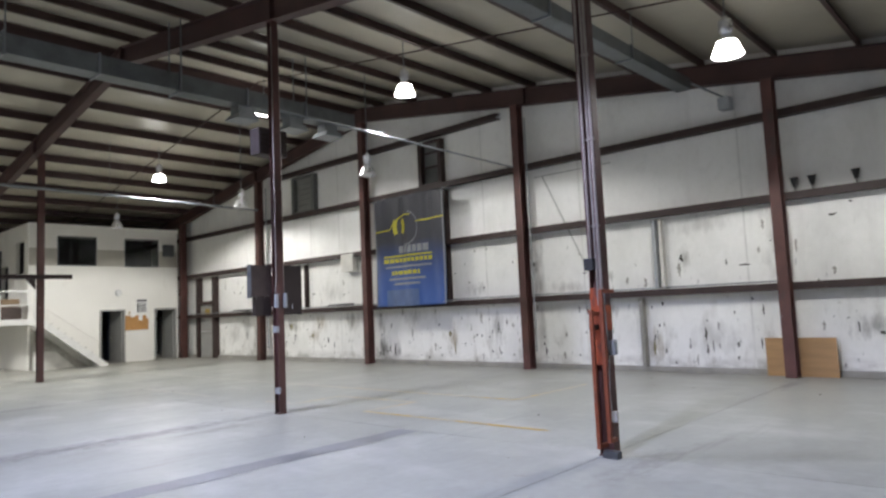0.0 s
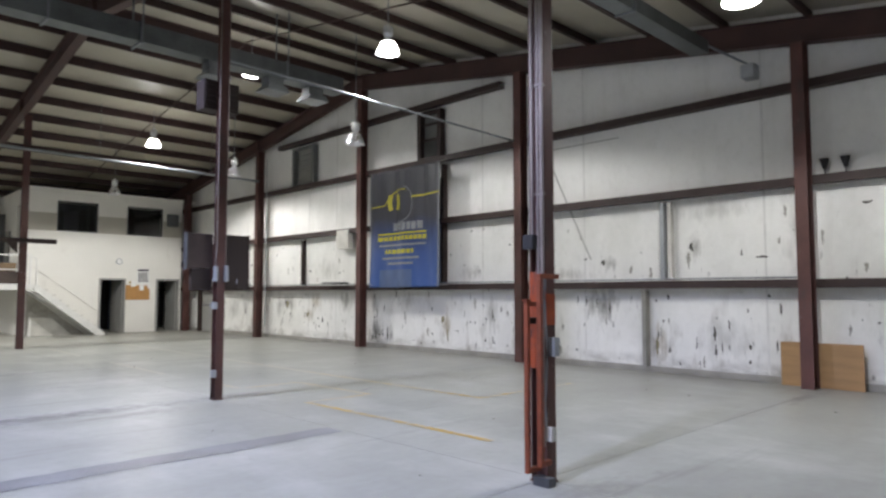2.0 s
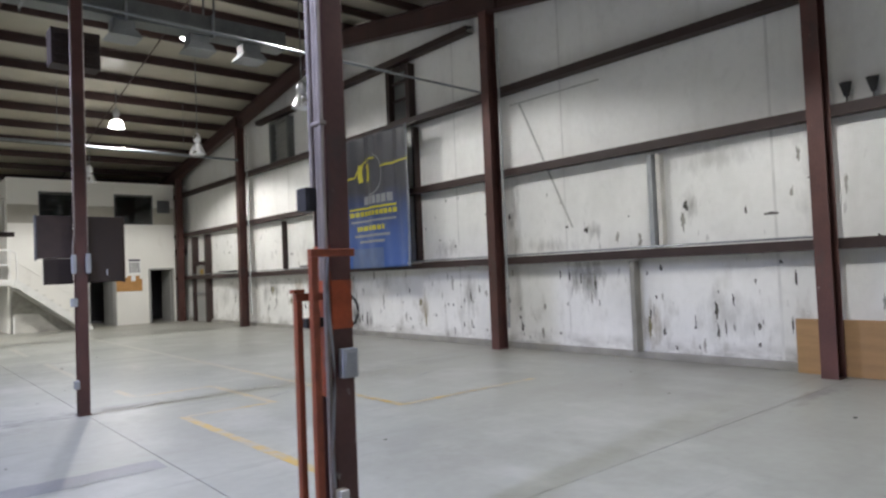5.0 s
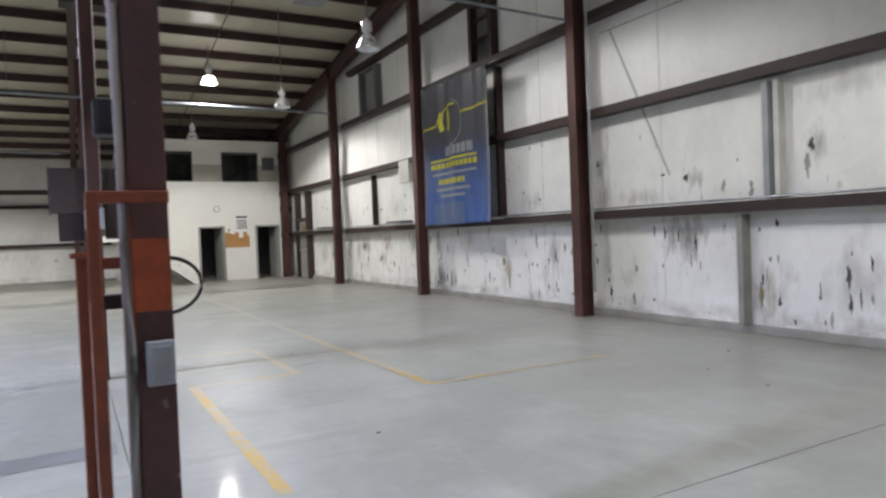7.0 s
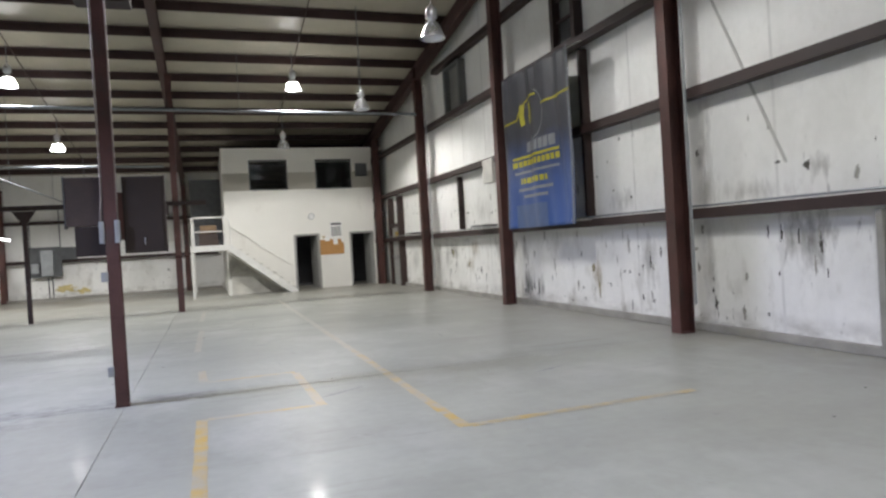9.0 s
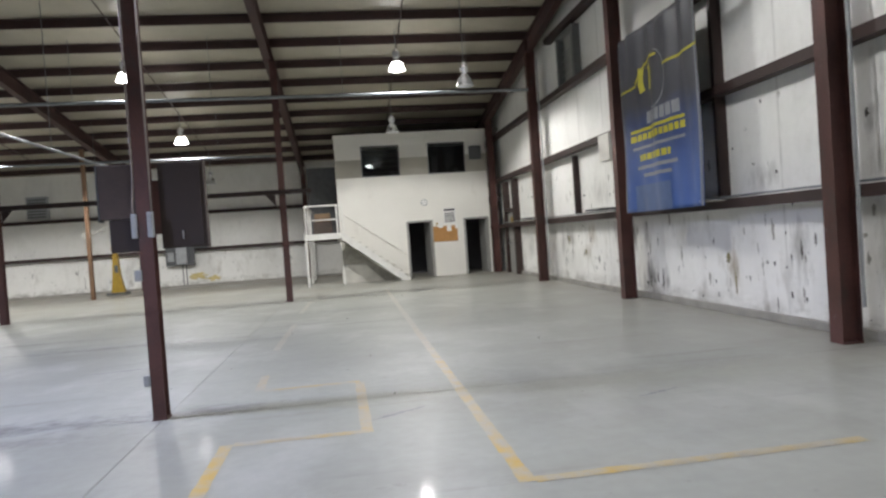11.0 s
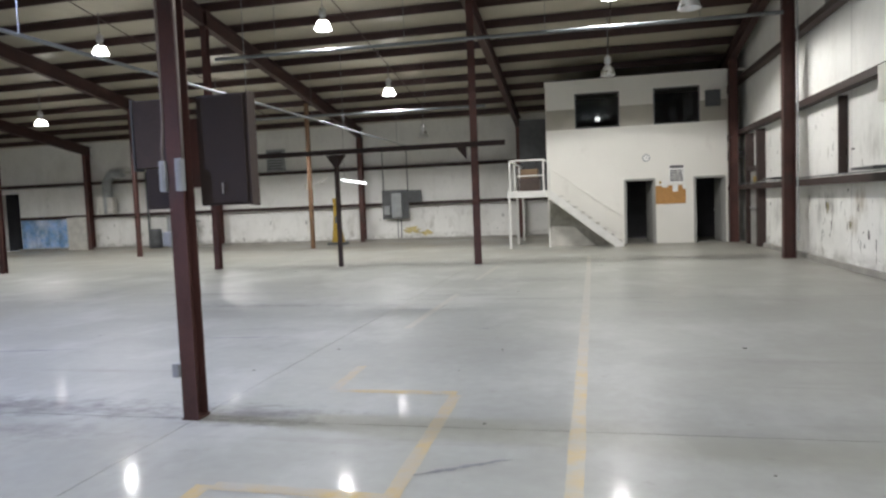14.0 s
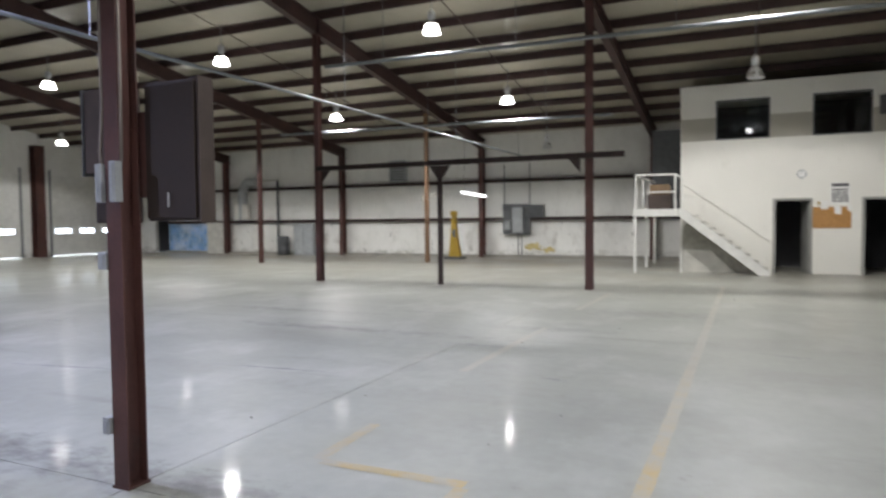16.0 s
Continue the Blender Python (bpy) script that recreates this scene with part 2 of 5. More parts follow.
overlay(M_YLINE, (0.34, 0.345, 0.31), 5.0, 0.38, 0.62, (1, 1, 1), 0.8)
overlay(M_YLINE, (0.34, 0.345, 0.31), 0.55, 0.40, 0.60, (1, 1, 1), 0.7, seed=3.0)
overlay(M_YLINE, (0.33, 0.33, 0.29), 1.4, 0.10, 0.30, (1, 1, 1), 0.9, (9.5, 2.8), seed=6.0, axis="Y")
M_BLACK = mat("black_rubber", (0.02, 0.02, 0.02), 0.6, var=0.2, bump=0.03)
M_BROWN = mat("dark_brown_cabinet", (0.032, 0.021, 0.017), 0.7, var=0.3, scale=4, bump=0.05)
M_BROWN_L = mat("mottled_brown_panel", (0.070, 0.050, 0.042), 0.7, var=0.35, scale=6, bump=0.08)
M_PLY = mat("plywood", (0.40, 0.24, 0.11), 0.6, var=0.2, scale=3, bump=0.08, fine=40, stretch=(1, 0.4, 3))
M_CORK = mat("cork", (0.47, 0.25, 0.09), 0.85, var=0.25, scale=20, bump=0.2, fine=120)
M_PAPER = mat("paper", (0.82, 0.82, 0.80), 0.7, var=0.04, bump=0.0)
M_INK = mat("dark_print", (0.09, 0.09, 0.10), 0.6, var=0.1, bump=0.0)
M_BLUEDOOR = mat("blue_grey_door", (0.10, 0.17, 0.28), 0.45, var=0.15, scale=3, bump=0.04)
M_GREYDOOR = mat("grey_door_frame", (0.33, 0.33, 0.31), 0.5, var=0.15, scale=3, bump=0.04)
# Rooms without lamps: their darkness is put into this lining colour.
M_UNLIT_ROOM = mat("unlit_room_shade", (0.10, 0.10, 0.11), 0.8, var=0.2, bump=0.05)
M_BLUE = mat("blue_plastic_sheet", (0.22, 0.42, 0.75), 0.4, var=0.5, scale=2.5, bump=0.3)
overlay(M_BLUE, (0.70, 0.76, 0.85), 1.2, 0.42, 0.66, (1, 1, 1), 0.8)
M_WOOD = mat("timber_post", (0.24, 0.14, 0.08), 0.7, var=0.3, scale=6, bump=0.1, stretch=(1, 1, 0.2))
M_SMUDGE = mat("grey_black_smudge", (0.085, 0.08, 0.068), 0.8, var=0.5, scale=6, bump=0.1)
M_STAIN_SHADE = mat("grey_stain_and_shade", (0.36, 0.35, 0.31), 0.8, var=0.3, scale=6, bump=0.05)
M_SMUDGE_Y = mat("torn_foam_stain", (0.27, 0.24, 0.13), 0.8, var=0.4, scale=8, bump=0.2)
M_LIT = glow("lit_lamp_glass", LAMP_TINT, GLOW)
M_BULB = glow("lamp_bulb", LAMP_TINT, 60)
M_DAY = glow("bright_daylight", (0.86, 0.93, 1.0), 7)
M_TUBE = glow("fluorescent_tube", (0.95, 0.97, 1.0), 5)
M_YPRINT = mat("yellow_print", (0.42, 0.38, 0.03), 0.55, var=0.15, scale=5, bump=0.0)
M_WASHED = mat("washed_blue_print", (0.085, 0.13, 0.25), 0.55, var=0.3, scale=3, bump=0.0)
M_GPRINT = mat("grey_print", (0.22, 0.23, 0.25), 0.55, var=0.2, scale=5, bump=0.0)


def glass(name, col=(1, 1, 1), rough=0.02):
    m = bpy.data.materials.new(name)
    m.use_nodes = True
    b = m.node_tree.nodes["Principled BSDF"]
    b.inputs["Base Color"].default_value = (*col, 1)
    b.inputs["Roughness"].default_value = rough
    b.inputs["Transmission Weight"].default_value = 1
    return m


M_GLASS = glass("window_glass", (0.55, 0.6, 0.6))
M_CLEAR = glass("door_light_glass", (0.95, 0.97, 1.0))


def banner_cloth():
    """Printed vinyl: charcoal above, running into blue below."""
    m = mat("printed_vinyl_cloth", (0.03, 0.03, 0.035), 0.5, var=0.2, scale=3, bump=0.1, fine=12)
    nt = m.node_tree
    b = nt.nodes["Principled BSDF"]
    geo = nt.nodes.new("ShaderNodeNewGeometry")
    sep = nt.nodes.new("ShaderNodeSeparateXYZ")
    nt.links.new(geo.outputs["Position"], sep.inputs[0])
    n = nt.nodes.new("ShaderNodeTexNoise")
    n.inputs["Scale"].default_value = 1.5
    nt.links.new(geo.outputs["Position"], n.inputs[0])
    a = nt.nodes.new("ShaderNodeMath")
    a.operation = "MULTIPLY_ADD"
    a.inputs[1].default_value = 0.5
    nt.links.new(n.outputs[0], a.inputs[0])
    nt.links.new(sep.outputs["Z"], a.inputs[2])
    r = nt.nodes.new("ShaderNodeMapRange")
    r.inputs["From Min"].default_value, r.inputs["From Max"].default_value = 1.6, 5.1
    nt.links.new(a.outputs[0], r.inputs[0])
    ramp = nt.nodes.new("ShaderNodeValToRGB")
    e = ramp.color_ramp.elements
    e[0].position, e[0].color = 0.0, (0.035, 0.10, 0.33, 1)
    e[1].position, e[1].color = 0.62, (0.035, 0.036, 0.045, 1)
    mid = e.new(0.33)
    mid.color = (0.035, 0.075, 0.23, 1)
    nt.links.new(r.outputs[0], ramp.inputs[0])
    nt.links.new(ramp.outputs[0], b.inputs["Base Color"])
    return m


M_BANNER = banner_cloth()


# ---- mesh helpers ----
def bx(bm, x0, y0, z0, x1, y1, z1, bevel=0.0):
    r = bmesh.ops.create_cube(bm, size=1)
    vs = r["verts"]
    for v in vs:
        v.co = Vector(((x0 + x1) / 2 + v.co.x * abs(x1 - x0), (y0 + y1) / 2 + v.co.y * abs(y1 - y0), (z0 + z1) / 2 + v.co.z * abs(z1 - z0)))
    if bevel:
        es = list({e for v in vs for e in v.link_edges})
        bmesh.ops.bevel(bm, geom=es, offset=bevel, segments=2, affect="EDGES", profile=0.6)
    return bm


def rod(bm, a, b, r, n=10, r2=None):
    a, b = Vector(a), Vector(b)
    d = b - a
    m = Matrix.Translation((a + b) / 2) @ d.to_track_quat("Z", "Y").to_matrix().to_4x4()
    bmesh.ops.create_cone(bm, cap_ends=True, segments=n, radius1=r, radius2=r if r2 is None else r2, depth=d.length, matrix=m)
    return bm


def revolve(bm, prof, n=24, at=(0, 0, 0)):
    rings = []
    for r, z in prof:
        rings.append([bm.verts.new((at[0] + r * math.cos(2 * math.pi * i / n), at[1] + r * math.sin(2 * math.pi * i / n), at[2] + z)) for i in range(n)])
    for p, q in zip(rings, rings[1:]):
        for i in range(n):
            f = bm.faces.new((p[i], p[(i + 1) % n], q[(i + 1) % n], q[i]))
            f.smooth = True
    return bm


def tube(bm, pts, r, n=8):
    """One bent pipe of round section through the points."""
    rings = []
    for k, p in enumerate(pts):
        d = pts[min(k + 1, len(pts) - 1)] - pts[max(k - 1, 0)]
        q = d.to_track_quat("Z", "Y").to_matrix()
        rings.append([bm.verts.new(p + q @ Vector((r * math.cos(2 * math.pi * i / n), r * math.sin(2 * math.pi * i / n), 0))) for i in range(n)])
    for a, b in zip(rings, rings[1:]):
        for i in range(n):
            bm.faces.new((a[i], a[(i + 1) % n], b[(i + 1) % n], b[i])).smooth = True
    bm.faces.new(rings[0][::-1])
    bm.faces.new(rings[-1])
    return bm


def prism(bm, pts, a, b):
    """Sweep a closed outline of 3D offsets from a to b."""
    A = [bm.verts.new(Vector(a) + Vector(p)) for p in pts]
    B = [bm.verts.new(Vector(b) + Vector(p)) for p in pts]
    n = len(pts)
    for i in range(n):
        bm.faces.new((A[i], A[(i + 1) % n], B[(i + 1) % n], B[i]))
    bm.faces.new(A[::-1])
    bm.faces.new(B)
    bmesh.ops.recalc_face_normals(bm, faces=bm.faces)
    return bm


def part(name, bm, material, parent=None, label=""):
    me = bpy.data.meshes.new(name)
    bm.to_mesh(me)
    bm.free()
    me.materials.append(material)
    ob = new(name, me)
    if parent is not None:
        ob.parent = parent
        ob.matrix_parent_inverse = Matrix.Translation(-parent.location) if parent.parent is None else Matrix()
    if label:
        tagged(ob, label)
    return ob


def thing(name, at, label, category, group="", kind=""):
    ob = new(name)
    ob.location = at
    return tagged(ob, label, category, group, kind)


def B(*a, **k):
    return bx(bmesh.new(), *a, **k)


def structure(name, bm, material, label, category):
    return tagged(part(name, bm, material), label, category, kind="structure")


# ---- the plan ----
RIDGE_Y, RIDGE_Z, SLOPE = 10.07, 7.36, 0.155
NORTH, SOUTH, WEST, EAST = 28.25, -8.1, -35.3, 0.55
FRAMES_X = (-7.0, -14.0, -21.0, -28.0)


def under(y):
    return RIDGE_Z - SLOPE * abs(y - RIDGE_Y)


def deck(y):
    return under(y) + 0.66


# floor: a dark bed with cast slabs on it
floor = structure("floor", B(WEST, SOUTH, -0.25, EAST, NORTH, -0.012), M_CURB, "light grey worn concrete warehouse floor cast in slabs", "floor")
XS = [EAST, -7.0, -14.0, -21.0, -28.0, WEST]
YS = [SOUTH, -1.62, 4.08, 10.07, 16.05, 22.1, NORTH]
for i in range(5):
    for j in range(6):
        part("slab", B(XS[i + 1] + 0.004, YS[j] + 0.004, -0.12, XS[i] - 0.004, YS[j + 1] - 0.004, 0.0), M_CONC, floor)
ground = structure("ground", B(-400, -400, -0.5, 400, 400, -0.27), M_CURB, "dusty pale ground outside the warehouse", "ground")


# end wall with the gable, in panels between the girts
def gable(bm, x0, x1):
    pts = [(SOUTH, 0), (NORTH, 0), (NORTH, deck(NORTH)), (RIDGE_Y, deck(RIDGE_Y)), (SOUTH, deck(SOUTH))]
    A = [bm.verts.new((x0, y, z)) for y, z in pts]
    C = [bm.verts.new((x1, y, z)) for y, z in pts]
    bm.faces.new(A)
    bm.faces.new(C[::-1])
    for i in range(5):
        bm.faces.new((A[i], C[i], C[(i + 1) % 5], A[(i + 1) % 5]))
    bmesh.ops.recalc_face_normals(bm, faces=bm.faces)
    return bm


wall_east = structure("wall_east", gable(bmesh.new(), EAST, EAST + 0.2), M_WALL, "tall white panelled end wall, stained and scuffed below", "wall")


def wall_with_holes(name, axis, at, thick, u0, u1, top, holes, material, label):
    """A wall along x or y, of blocks round its rectangular openings (u0, u1, z0, z1)."""
    bm = bmesh.new()
    cuts = sorted({u0, u1, *[h[0] for h in holes], *[h[1] for h in holes]})
    for a, b in zip(cuts, cuts[1:]):
        mid = (a + b) / 2
        spans, z = [], 0.0
        for h in sorted([h for h in holes if h[0] < mid < h[1]], key=lambda h: h[2]):
            if h[2] > z:
                spans.append((z, h[2]))
            z = h[3]
        spans.append((z, None))
        for s, e in spans:
            za, zb = (top(a), top(b)) if e is None else (e, e)
            lo, hi = sorted((at, at + thick))
            v = []
            for w in (lo, hi):
                for u, zz in ((a, s), (b, s), (b, zb), (a, za)):
                    v.append(bm.verts.new((w, u, zz) if axis == "y" else (u, w, zz)))
            for f in ((0, 1, 2, 3), (7, 6, 5, 4), (0, 4, 5, 1), (1, 5, 6, 2), (2, 6, 7, 3), (3, 7, 4, 0)):
                bm.faces.new([v[k] for k in f])
    bmesh.ops.recalc_face_normals(bm, faces=bm.faces)
    return structure(name, bm, material, label, "wall")


wall_north = wall_with_holes("wall_north", "x", NORTH, 0.2, WEST, EAST, lambda u: deck(NORTH), [(-33.35, -32.35, 0, 2.9)], M_WALL, "long white eave wall behind steel girts, stained")
wall_south = wall_with_holes("wall_south", "x", SOUTH, -0.2, WEST, EAST, lambda u: deck(SOUTH), [], M_WALL, "long white eave wall")
DOORS_W = [(23.6, 27.6, 0, 4.0), (18.2, 22.0, 0, 4.0)]
wall_west = wall_with_holes("wall_west", "y", WEST, -0.2, SOUTH, NORTH, deck, DOORS_W + [(RIDGE_Y - 0.01, RIDGE_Y, 7.0, 7.01)], M_WALL, "white end wall with overhead doors")
doorway_back = structure("doorway_back", B(-33.6, 29.6, 0, -32.1, 29.7, 3.1), M_UNLIT_ROOM, "backing of a doorway, the unlit space put into its colour", "wall")
structure("doorway_side", B(-33.6, NORTH + 0.2, 0, -33.5, 29.6, 3.1), M_UNLIT_ROOM, "side of a doorway, shade put into its colour", "wall")
structure("doorway_side", B(-32.2, NORTH + 0.2, 0, -32.1, 29.6, 3.1), M_UNLIT_ROOM, "side of a doorway, shade put into its colour", "wall")
structure("doorway_top", B(-33.6, NORTH + 0.2, 3.1, -32.1, 29.7, 3.2), M_UNLIT_ROOM, "top of a doorway, shade put into its colour", "ceiling")

# roof: one sagging insulation sheet a slope
bm = bmesh.new()
NX, NY = 72, 72
grid = []
random.seed(4)
for j in range(NY + 1):
    y = SOUTH - 0.2 + (NORTH - SOUTH + 0.4) * j / NY
    row = []
    for i in range(NX + 1):
        x = WEST - 0.2 + (EAST - WEST + 0.4) * i / NX
        row.append(bm.verts.new((x, y, deck(y) + random.uniform(-0.012, 0.012))))
    grid.append(row)
low = [[bm.verts.new((v.co.x, v.co.y, v.co.z + 0.12)) for v in (r[0], r[-1])] for r in grid]
for j in range(NY):
    for i in range(NX):
        bm.faces.new((grid[j][i], grid[j + 1][i], grid[j + 1][i + 1], grid[j][i + 1]))
    bm.faces.new((low[j][0], low[j][1], low[j + 1][1], low[j + 1][0]))
structure("ceiling", bm, M_ROOF, "cream vinyl-faced roof insulation above dark purlins", "ceiling")

# purlins: cold-formed channels running the length of the hall
PURLIN_STEP = 1.385
ys = []
for side in (-1, 1):
    k = 0
    while True:
        y = RIDGE_Y + side * (0.55 + k * PURLIN_STEP)
        if y > NORTH - 0.1 or y < SOUTH + 0.1:
            break
        ys.append((y, side))
        k += 1
for y, side in ys:
    z = under(y) + 0.44
    s = side
    prof = [(0, 0.0, 0), (0, 0.07 * s, 0), (0, 0.07 * s, 0.02), (0, 0.012 * s, 0.012), (0, 0.012 * s, 0.195), (0, -0.07 * s, 0.205), (0, -0.07 * s, 0.19), (0, 0.0, 0.19)]
    tagged(part("purlin", prism(bmesh.new(), prof, (WEST, y, z), (EAST, y, z)), M_PURLIN), "dark brown steel roof purlin over the rafters", "purlin", "roof purlins", "structure")


# rafters and columns
def rafter(x, w, depth):
    o = thing("rafter", (x, RIDGE_Y, under(RIDGE_Y)), "dark red steel roof rafter spanning the hall", "rafter", "roof rafters", "structure")
    for s in (-1, 1):
        yend = NORTH if s > 0 else SOUTH
        a, b = (x, RIDGE_Y, under(RIDGE_Y)), (x, yend, under(yend))
        hw = w / 2
        prof = [(-hw, 0, 0), (hw, 0, 0), (hw, 0, 0.014), (0.006, 0, 0.014), (0.006, 0, depth - 0.014), (hw, 0, depth - 0.014), (hw, 0, depth), (-hw, 0, depth), (-hw, 0, depth - 0.014), (-0.006, 0, depth - 0.014), (-0.006, 0, 0.014), (-hw, 0, 0.014)]
        part("rafter_half", prism(bmesh.new(), prof, a, b), M_RAFTER, o)
    for y in (4.08, 16.06, 10.07):
        part("splice_plate", B(x - hw, y - 0.012, under(y) + 0.015, x + hw, y + 0.012, under(y) + depth - 0.02), M_RAFTER, o)
    return o


for x in FRAMES_X:
    rafter(x, 0.2, 0.44)
rafter(0.18, 0.2, 0.42)


def column(x, y, w, d, top, axis, group, label, name="steel_column"):
    """A rolled H section on a base plate with bolts; the flanges face along axis."""
    o = thing(name, (x, y, 0), label, "column", group)
    bm = bmesh.new()
    t = 0.012
    if axis == "x":
        bx(bm, x - d / 2, y - w / 2, 0, x - d / 2 + t, y + w / 2, top, 0.003)
        bx(bm, x + d / 2 - t, y - w / 2, 0, x + d / 2, y + w / 2, top, 0.003)
        bx(bm, x - d / 2 + t, y - t / 2, 0, x + d / 2 - t, y + t / 2, top)
    else:
        bx(bm, x - w / 2, y - d / 2, 0, x + w / 2, y - d / 2 + t, top, 0.003)
        bx(bm, x - w / 2, y + d / 2 - t, 0, x + w / 2, y + d / 2, top, 0.003)
        bx(bm, x - t / 2, y - d / 2 + t, 0, x + t / 2, y + d / 2 - t, top)
    part("shaft", bm, M_STEEL, o)
    part("base_plate", B(x - w / 2 - 0.008, y - d / 2 - 0.008 if axis == "y" else y - w / 2 - 0.008, 0, x + w / 2 + 0.008, y + d / 2 + 0.008 if axis == "y" else y + w / 2 + 0.008, 0.016), M_STEEL, o)
    part("cap_plate", B(x - w / 2 - 0.02, y - w / 2 - 0.02, top - 0.016, x + w / 2 + 0.02, y + w / 2 + 0.02, top - 0.002), M_STEEL, o)
    return o


WALL_COLS = (-7.3, -1.45, 4.37, 10.16, 15.96, 21.78)
for y in WALL_COLS:
    column(0.17, y, 0.20, 0.25, under(y), "x", "end wall columns", "dark red steel wind column against the white end wall")
for x in FRAMES_X:
    for yy in (27.95, -7.8):
        column(x, yy, 0.2, 0.30, under(yy), "y", "eave wall columns", "dark red steel frame column at the eave wall")

# girts
def girt(a, b, axis, z, face, depth=0.2):
    h = 0.14
    if axis == "y":
        prof = [(face, 0, z - h / 2), (face + depth, 0, z - h / 2), (face + depth, 0, z - h / 2 + 0.012), (face + 0.012, 0, z - h / 2 + 0.012), (face + 0.012, 0, z + h / 2 - 0.012), (face + depth, 0, z + h / 2 - 0.012), (face + depth, 0, z + h / 2), (face, 0, z + h / 2)]
        bm = prism(bmesh.new(), prof, (0, a, 0), (0, b, 0))
    else:
        s = 1 if depth > 0 else -1
        prof = [(0, face, z - h / 2), (0, face + depth, z - h / 2), (0, face + depth, z - h / 2 + 0.012), (0, face + 0.012 * s, z - h / 2 + 0.012), (0, face + 0.012 * s, z + h / 2 - 0.012), (0, face + depth, z + h / 2 - 0.012), (0, face + depth, z + h / 2), (0, face, z + h / 2)]
        bm = prism(bmesh.new(), prof, (a, 0, 0), (b, 0, 0))
    tagged(part("girt", bm, M_GIRT), "dusty dark red steel wall girt between columns, shade put into its colour", "girt", "wall girts", "structure")


BAYS = list(zip((SOUTH, *[y + 0.002 for y in WALL_COLS]), (*[y - 0.002 for y in WALL_COLS], NORTH)))
for a, b in BAYS:
    for z in (1.665, 3.345, 4.94, 6.43):
        if z == 6.43:
            ymin, ymax = RIDGE_Y - (7.2 - z) / SLOPE, RIDGE_Y + (7.2 - z) / SLOPE
            a2, b2 = max(a, ymin), min(b, ymax)
            if b2 - a2 > 0.5:
                girt(a2, b2, "y", z, 0.31)
        elif b - a > 0.3:
            girt(a, b, "y", z, 0.31)
NCOLS = (WEST, *sorted(FRAMES_X), -5.6)
for a, b in zip(NCOLS, NCOLS[1:]):
    for z in (1.61, 3.22):
        if z < 2 and a < -30:
            girt(-32.2, b - 0.105, "x", z, 28.04)
        else:
            girt(a + 0.105, b - 0.105, "x", z, 28.04)

# concrete kerb along the end wall and the far wall
structure("kerb", B(0.47, SOUTH, 0.0, EAST, 21.9, 0.11, bevel=0.012), M_CURB, "dusty low concrete kerb along the wall foot", "kerb")
structure("kerb", B(WEST + 2.95, 28.0, 0.0, -5.6, NORTH, 0.10, bevel=0.012), M_CURB, "dusty low concrete kerb along the wall foot", "kerb")

# interior columns
p_a = column(-7.022, 4.12, 0.118, 0.14, under(4.12), "y", "hall columns", "red-brown steel hall column with conduits and switch boxes")
p_o = column(-7.04, -1.66, 0.12, 0.16, under(-1.66), "y", "hall columns", "red-brown steel column painted orange low down")
for x in (-7.0, -14.0, -21.0):
    column(x + (0.12 if x == -7.0 else 0), 16.06, 0.16, 0.16, under(16.06), "y", "hall columns", "slim dark red steel hall column")
for x, y in ((-20.85, 21.95), (-28.0, 16.3)):
    column(x, y, 0.14, 0.14, under(y), "y", "hall columns", "slim dark red steel hall column")
for x in (-14.0, -21.0):
    column(x, 4.12, 0.14, 0.16, under(4.12), "y", "hall columns", "slim dark red steel hall column")

# office block
OX0, OX1, OY, OZ = -5.5, 0.04, 22.0, 5.21
office_front = wall_with_holes("office_wall_front", "x", OY, 0.14, OX0, OX1, lambda u: OZ, [(-3.03, -2.16, 0, 2.04), (-0.92, -0.08, 0, 2.04), (-4.56, -3.17, 3.76, 4.88), (-2.13, -0.75, 3.75, 4.88)], M_OFFICE, "white painted two-storey office front in the hall")
office_side = wall_with_holes("office_wall_side", "y", OX0, 0.14, OY + 0.14, NORTH, lambda u: OZ, [(22.5, 23.5, 3.5, 4.7), (24.4, 25.3, 1.82, 3.9)], M_OFFICE, "white painted side wall of the office block")
structure("office_roof", B(OX0, OY, OZ, EAST, NORTH, OZ + 0.1), M_OFFICE, "flat white top of the office block", "roof")
structure("office_floor", B(OX0 + 0.14, OY + 0.14, 2.6, EAST, NORTH, 2.8), M_UNLIT_ROOM, "floor between the office storeys, shade put into its colour", "floor")
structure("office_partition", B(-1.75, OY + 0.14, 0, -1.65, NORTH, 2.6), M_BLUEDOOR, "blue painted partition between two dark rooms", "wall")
structure("office_back", B(OX0 + 0.14, 25.0, 0.0, EAST, 25.1, 2.6), M_UNLIT_ROOM, "back wall of the office rooms, shade put into its colour", "wall")
structure("office_back", B(OX0 + 0.14, 25.6, 2.8, EAST, 25.7, OZ), M_UNLIT_ROOM, "back wall of the upper office, shade put into its colour", "wall")
structure("trim", B(OX0 - 0.015, OY - 0.02, OZ - 0.06, OX1, OY - 0.002, OZ + 0.11), M_OFFICE, "white edge board along the office top", "trim")


